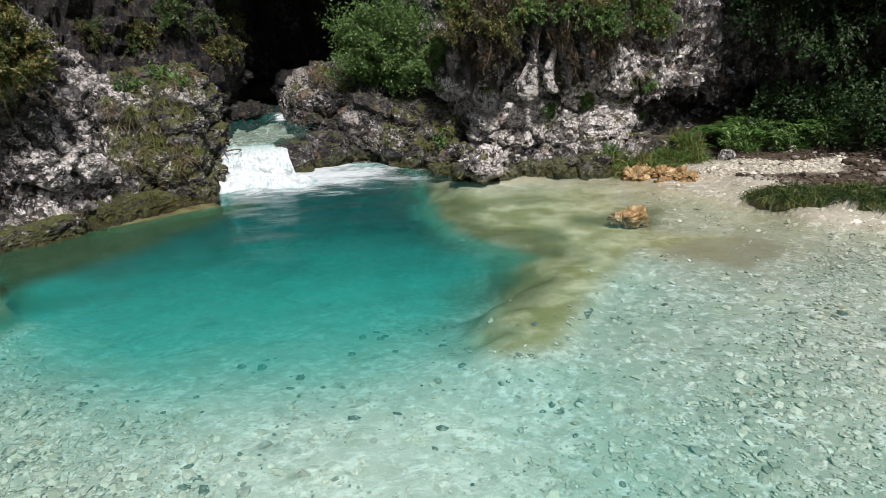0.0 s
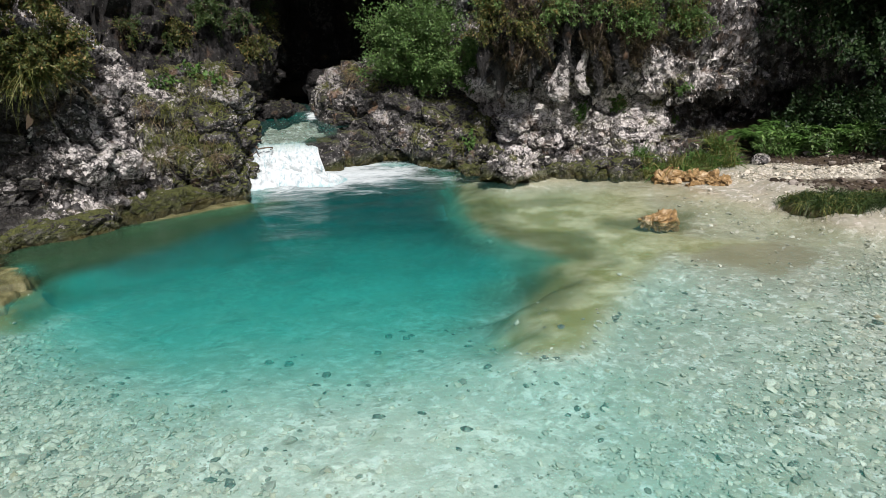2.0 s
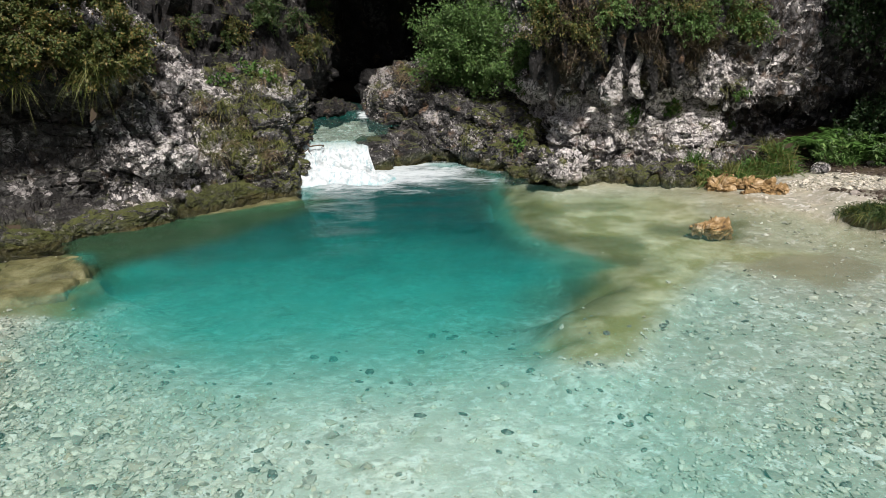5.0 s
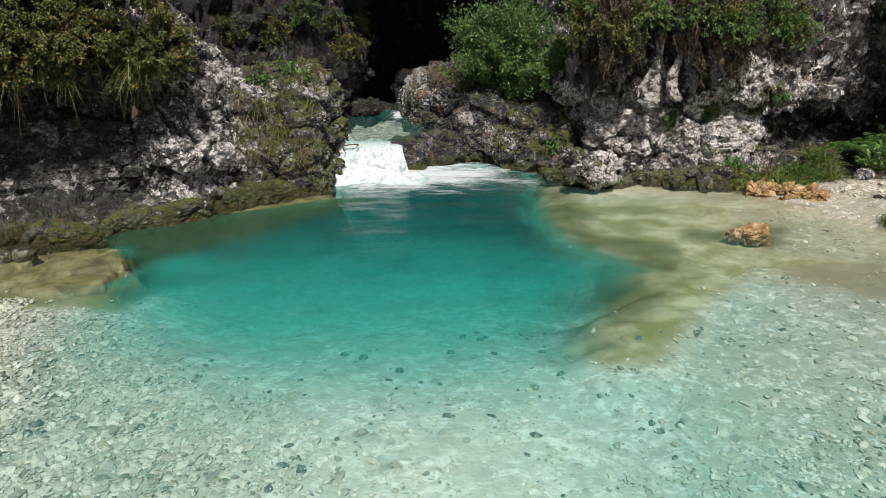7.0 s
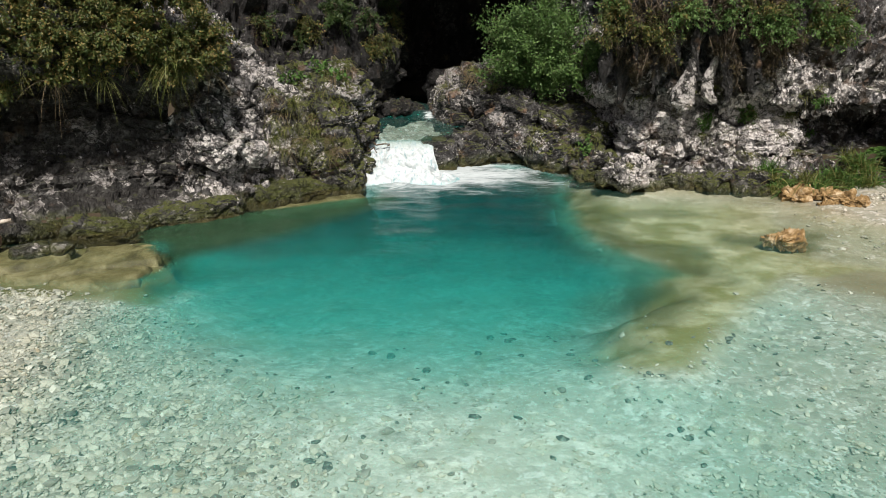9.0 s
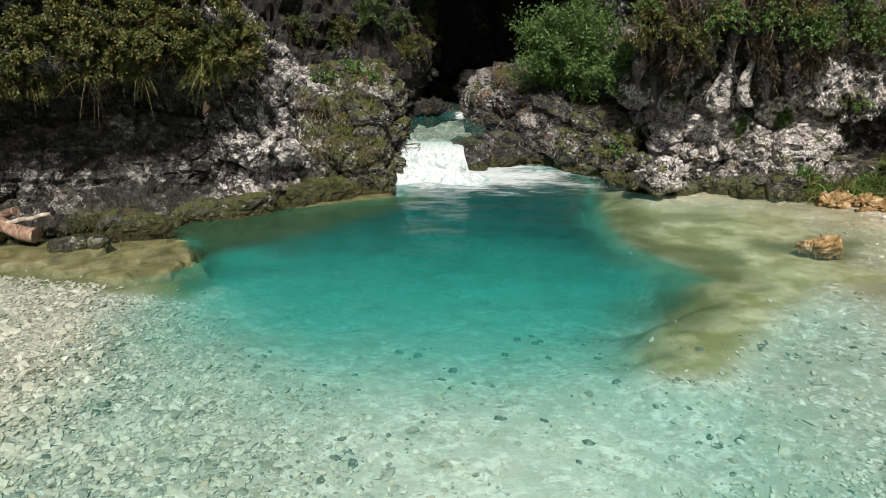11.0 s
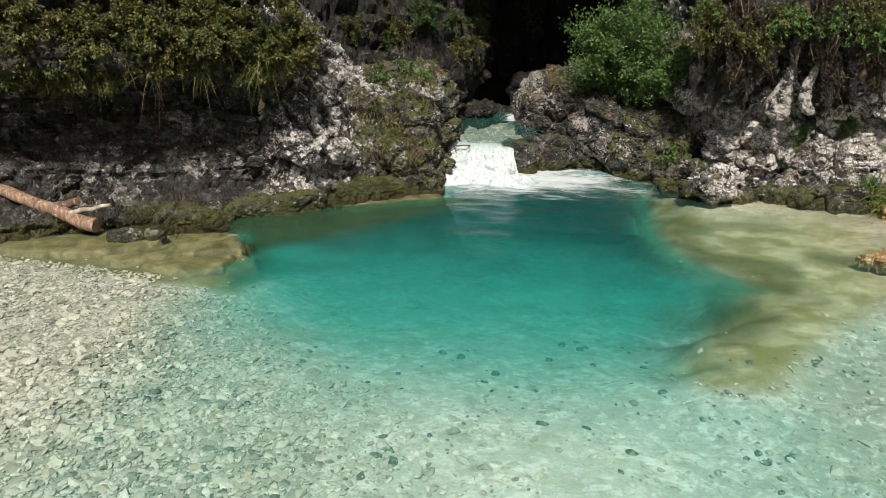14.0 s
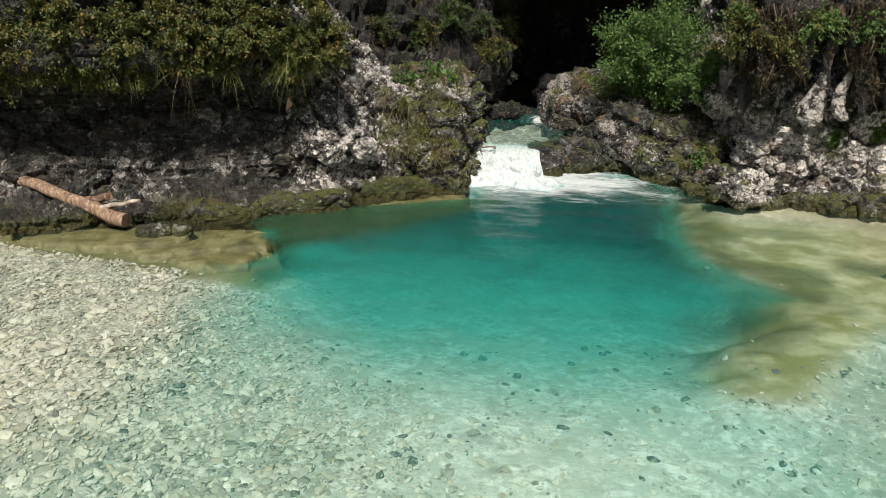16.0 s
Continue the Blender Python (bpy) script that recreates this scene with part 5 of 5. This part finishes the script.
for i in range(8):
    p = face_at(-3.9 + 2.6 * random.random(), 2.2 + 0.7 * random.random(), 11.0)
    shrub("shrub", p, (0, -0.12, 0), (0.3, 0.2, 0.28), MAT_HANG if i % 2 else MAT_TURFGRASS, "small shrub clinging to the gorge wall", 26, 26, 0.035, 0.1, 90 + i)

for i in range(12):
    p = face_at(-0.35 + 1.1 * random.random(), 1.15 + 0.4 * random.random(), 11.5)
    tuft("grass_tuft", p, 50, 0.3, 0.6, (-0.1, -0.4, 0.6), 0.7, MAT_DRY if i % 2 else MAT_GRASS, "dry grass arching over the boulder", 820 + i, 0.006)
for i in range(10):
    p = face_at(-2.3 + 0.95 * random.random(), 1.9 + 0.9 * random.random(), 12.0)
    shrub("shrub", p, (0.05, -0.15, -0.1), (0.3, 0.2, 0.34), MAT_TURFGRASS if i % 3 else MAT_HANG, "trailing shrub at the mouth of the gorge", 30, 30, 0.04, 0.0, 840 + i)

# right-hand cliff
for i in range(40):
    x = 2.5 + 2.6 * random.random()
    z = 1.75 + 1.2 * random.random()
    if 3.2 < x < 3.95 and z < 2.25:
        continue
    p = face_at(x, z, 9.0)
    shrub("moss_curtain", p, (0, -0.06, -0.14), (0.2, 0.1, 0.26), MAT_MOSS, "dark brown moss curtain hanging from the cliff", 40, 34, 0.022, -0.05, 700 + i, "moss", shell=0.2)
for i in range(28):
    x = 1.7 + 4.2 * random.random()
    p = face_at(x, 2.15 + 0.6 * random.random(), 9.0)
    shrub("shrub", p, (0, -0.15, 0.05), (0.32, 0.22, 0.25), MAT_HANG if i % 2 else MAT_BUSH, "small leafy shrub rooted high on the cliff", 30, 28, 0.038, 0.1, 130 + i)
for i in range(22):
    x = 1.2 + 4.4 * random.random()
    p = face_at(x, 0.3 + 1.2 * random.random(), 9.0)
    tuft("grass_tuft", p, 40, 0.2, 0.6, (0, -0.5, 0.4), 0.7, MAT_GRASS, "grass tuft in a crack of the cliff", 150 + i, 0.006)
for i in range(9):
    x = 1.6 + 4.2 * random.random()
    p = face_at(x, 0.4 + 1.0 * random.random(), 9.0)
    shrub("herb", p, (0, -0.06, 0.06), (0.14, 0.1, 0.14), MAT_FERN, "green herb growing on the cliff", 14, 16, 0.05, 0.05, 180 + i, "herb")

# grassy bank and ferns on the right
for i in range(44):
    x, y = 4.75 + 1.5 * random.random(), 10.3 + 0.6 * random.random()
    tuft("grass_tuft", down(x, y, 1.3), 60, 0.40, 0.5, (0, -0.2, 0.9), 0.45, MAT_FERN if i % 2 else MAT_GRASS, "bright green grass at the foot of the cliff", 200 + i, 0.010)
for i in range(22):
    k, j = random.random(), random.random()
    x, y = 6.55 + 1.9 * k + 0.3 * j, 10.75 - 1.0 * k + 0.7 * j
    fern("fern", down(x, y, 1.2) + Vector((0, 0, 0.12)), 14, 0.5, MAT_FERN, "green fern on the stony bank", 230 + i)
    if i % 3 == 0:
        shrub("herb", down(x - 0.15, y - 0.2, 1.2), (0, -0.05, 0.22), (0.28, 0.24, 0.20), MAT_BUSH, "leafy green herbs among the bank stones", 30, 16, 0.08, 0.1, 600 + i, "herb", narrow=0.35)
    tuft("grass_tuft", down(x + 0.1, y - 0.3, 1.2), 60, 0.45, 0.4, (0, -0.2, 0.9), 0.5, MAT_FERN, "tall green grass on the stony bank", 640 + i, 0.010)
for i in range(170):
    k = random.random()
    x, y = 5.82 + 1.75 * k + 0.3 * random.random(), 8.2 - 1.3 * k + 0.42 * random.random()
    tuft("grass_tuft", down(x, y, 1.3), 60, 0.22, 0.8, (-0.25, -0.45, 0.6), 0.7, MAT_TURFGRASS if i % 5 else MAT_GRASS, "short grass on the turf edge above the water", 260 + i, 0.007)

# trees over the right bank, their shade painted as dark leaves
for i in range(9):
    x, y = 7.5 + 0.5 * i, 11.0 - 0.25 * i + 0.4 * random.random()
    shrub("tree_branch", (x, y + 0.6, 2.9 + 0.4 * random.random()), (0, -0.6, -0.5), (0.8, 0.7, 0.8), MAT_DARK, "leafy bough over the bank, shade painted into its dark leaves", 90, 45, 0.07, 0.2, 330 + i, "bough")
    # upper row, mostly above the view, added to shade the bank
    shrub("tree_branch", (x + 0.4, y - 0.2, 3.7 + 0.3 * random.random()), (0, -0.7, -0.3), (1.0, 0.9, 0.7), MAT_DARK, "leafy bough over the bank, shade painted into its dark leaves", 90, 40, 0.08, 0.2, 380 + i, "bough")
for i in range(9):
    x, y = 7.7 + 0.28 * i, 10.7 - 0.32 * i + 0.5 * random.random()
    shrub("shrub", down(x, y, 1.5), (0, -0.1, 0.45), (0.5, 0.45, 0.5), MAT_DARK, "undergrowth below the trees, shade painted into its dark green", 60, 40, 0.06, 0.15, 350 + i)


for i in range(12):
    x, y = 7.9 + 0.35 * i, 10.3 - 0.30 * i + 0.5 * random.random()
    shrub("tree_branch", (x + 0.6, y + 0.5, 2.0 + 1.6 * random.random()), (-0.3, -0.5, -0.2), (0.8, 0.7, 0.6), MAT_DARK, "leafy bough over the bank, shade painted into its dark leaves", 90, 45, 0.07, 0.2, 1330 + i, "bough", clumps=16)
    # boughs out of view, added only to shade the bank
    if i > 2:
        shrub("tree_branch", (x + 0.6, y - 0.2, 4.8 + 0.5 * random.random()), (-0.2, -0.5, -0.2), (1.3, 1.2, 0.6), MAT_DARK, "unseen leafy bough added above to shade the bank", 110, 50, 0.10, 0.2, 1380 + i, "bough")
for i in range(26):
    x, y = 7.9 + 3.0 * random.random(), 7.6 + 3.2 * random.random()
    shrub("shrub", down(x, y, 9.0), (0, -0.1, 0.4), (0.55, 0.5, 0.55), MAT_DARK, "undergrowth on the wooded slope, shade painted into its dark green", 60, 36, 0.07, 0.15, 860 + i)


# ---------------------------------------------------------------- loose stones
def stone_variants(n):
    """Worn angular pebbles on twelve corners."""
    bm = bmesh.new()
    bmesh.ops.create_icosphere(bm, subdivisions=1, radius=1)
    bm.verts.ensure_lookup_table()
    V = np.array([v.co.normalized() for v in bm.verts])
    F = np.array([[v.index for v in f.verts] for f in bm.faces])
    bm.free()
    rng = np.random.RandomState(3)
    out = []
    for _ in range(n):
        s = np.array([1.1, 0.65 + 0.4 * rng.rand(), 0.30 + 0.28 * rng.rand()])
        out.append(V * (1 + 0.14 * rng.normal(size=(len(V), 1))) * s)
    return out, F


STONES, STONE_FACES = stone_variants(40)


def stony_right(X, Y):
    """Share of loose stones on the bed right of the pool, which turns to fine sand farther out."""
    return ease(np.interp(X, [0, 1.1, 2.1, 3.3, 4.5, 6], [3.5, 3.9, 4.3, 4.85, 5.8, 7.2]) - Y, -0.3, 0.5) * ease(X, 0.2, 1.6)


def make_pebbles():
    rng = np.random.RandomState(5)
    n = 150000
    X, Y = -7.2 + 15.2 * rng.rand(n), 2.2 + 7.8 * rng.rand(n)
    keep = np.abs(X) < 0.95 * Y + 0.6
    X, Y = X[keep], Y[keep]
    Z, dep, _, slab, shore, _, foot = bed_height(X, Y)
    _, _, shelf, _, _, ring, weed_shade = bed_height(X * NEARER, Y * NEARER)
    ring = np.maximum(np.maximum(ring, weed_shade), np.maximum(foot, ease(inside_distance(SLABS, X, Y), -0.3, -0.1) * (X > -3.9)))
    left = 1 - ease(X + 0.55 * (Y - 3.4), -1.5, 0.1)
    right = stony_right(X, Y)
    keep = (dep < 0.95) & (rng.rand(len(X)) > 0.98 * np.maximum(np.maximum(shelf, slab), ring)) & (shore > np.where(X < 0, 0.1, np.where(bank(X, Y) > 0.5, -3.0, -0.12)))
    keep &= rng.rand(len(X)) < (1.0 - 0.75 * ease(dep, 0.3, 0.8)) * np.maximum(np.maximum(left, 0.42 * right), np.where(bank(X, Y) > 0.4, 1.0, 0.10 * (1 - 0.5 * ease(Y, 5.8, 6.6))))
    X, Y, Z = X[keep], Y[keep], Z[keep]
    n = len(X)
    size = np.clip((0.0098 + (X < 0) * (0.0040 - 0.0040 * ease(Y, 3.2, 5.6))) * np.exp(0.7 * rng.normal(size=n)), 0.007, 0.06)
    tilt = rng.normal(size=(n, 2)) * 0.25
    a = rng.rand(n) * 6.28
    which = rng.randint(0, len(STONES), n)
    V = np.array(STONES)[which] * size[:, None, None]
    c, s = np.cos(a)[:, None], np.sin(a)[:, None]
    x, y, z = V[..., 0], V[..., 1], V[..., 2]
    z = z + tilt[:, :1] * x + tilt[:, 1:] * y
    W = np.stack([c * x - s * y + X[:, None], s * x + c * y + Y[:, None], z + (Z - size * 0.18 + 0.011)[:, None]], 2)
    m = W.shape[1]
    F = STONE_FACES[None] + (np.arange(n) * m)[:, None, None]
    ob = link("gravel", mesh_from("gravel", W.reshape(-1, 3), F.reshape(-1, 3), False), MAT_STONE)
    tagged(ob, "loose pale river gravel with scattered dark pebbles", "gravel", kind="stuff")
    # the larger cobbles nearest to the viewpoint
    meshes = [mesh_from("cobble", v * 0.042, STONE_FACES, False) for v in STONES[:10]]
    for me in meshes:
        me.materials.append(MAT_STONE_OB)
    for i in range(200):
        y = 2.7 + 2.6 * rng.rand() ** 1.3
        x = (2 * rng.rand() - 1) * 0.95 * y
        if x + 0.55 * (y - 3.4) > -0.7 and rng.rand() > 0.45 * stony_right(x, y) + 0.08:
            continue
        z = float(bed_height(np.array([[x]]), np.array([[y]]))[0][0, 0])
        ob = new("cobble", meshes[i % 10])
        ob.parent = ground
        k = 0.4 + 0.75 * rng.rand() ** 2
        ob.matrix_basis = Matrix.LocRotScale((x, y, z + 0.004 * k), Euler((0.2 * rng.normal(), 0.2 * rng.normal(), 6.28 * rng.rand())), (k, k, k))


make_pebbles()


def rubble():
    """Dark broken stones and litter on the shaded bank."""
    rng = np.random.RandomState(21)
    n = 9000
    X, Y = 5.9 + 3.6 * rng.rand(n), 7.4 + 3.6 * rng.rand(n)
    Z, _, _, _, shore, _, _ = bed_height(X, Y)
    keep = (shore < -0.25) & (bank(X, Y) < 0.4)
    X, Y, Z = X[keep], Y[keep], Z[keep]
    n = len(X)
    size = np.clip(0.011 * np.exp(0.7 * rng.normal(size=n)), 0.008, 0.10)
    a = rng.rand(n) * 6.28
    V = np.array(STONES)[rng.randint(0, len(STONES), n)] * size[:, None, None]
    c, s = np.cos(a)[:, None], np.sin(a)[:, None]
    W = np.stack([c * V[..., 0] - s * V[..., 1] + X[:, None], s * V[..., 0] + c * V[..., 1] + Y[:, None], 1.3 * V[..., 2] + (Z + 0.2 * size)[:, None]], 2)
    F = STONE_FACES[None] + (np.arange(n) * W.shape[1])[:, None, None]
    tagged(link("rubble", mesh_from("rubble", W.reshape(-1, 3), F.reshape(-1, 3), False), MAT_RUBBLE), "brown broken stones and leaf litter on the shaded bank", "rubble", kind="stuff")


rubble()


def dark_stones():
    """Dark submerged cobbles scattered over the pale bed in mid pool."""
    rng = np.random.RandomState(11)
    me = [mesh_from("cobble", v * 0.06, STONE_FACES) for v in STONES[10:16]]
    for m in me:
        m.materials.append(MAT_DARKSTONE)
    spots = [(-3.2 + 6.6 * rng.rand(), 2.9 + 3.6 * rng.rand()) for _ in range(46)]
    for i in range(190):
        cx, cy = spots[rng.randint(0, 46)]
        x, y = cx + 0.13 * rng.normal(), cy + 0.13 * rng.normal()
        if i % 3 == 0:
            x, y = -3.0 + 6.5 * rng.rand(), 2.9 + 3.8 * rng.rand()
        z = float(bed_height(np.array([[x]]), np.array([[y]]))[0][0, 0])
        ob = new("cobble", me[i % 6])
        ob.parent = ground
        k = 0.22 + 0.75 * rng.rand() ** 2
        ob.matrix_basis = Matrix.LocRotScale((x, y, z - 0.004 * k), Euler((0.2 * rng.normal(), 0.2 * rng.normal(), 6.28 * rng.rand())), (k, k, k * 0.8))


dark_stones()
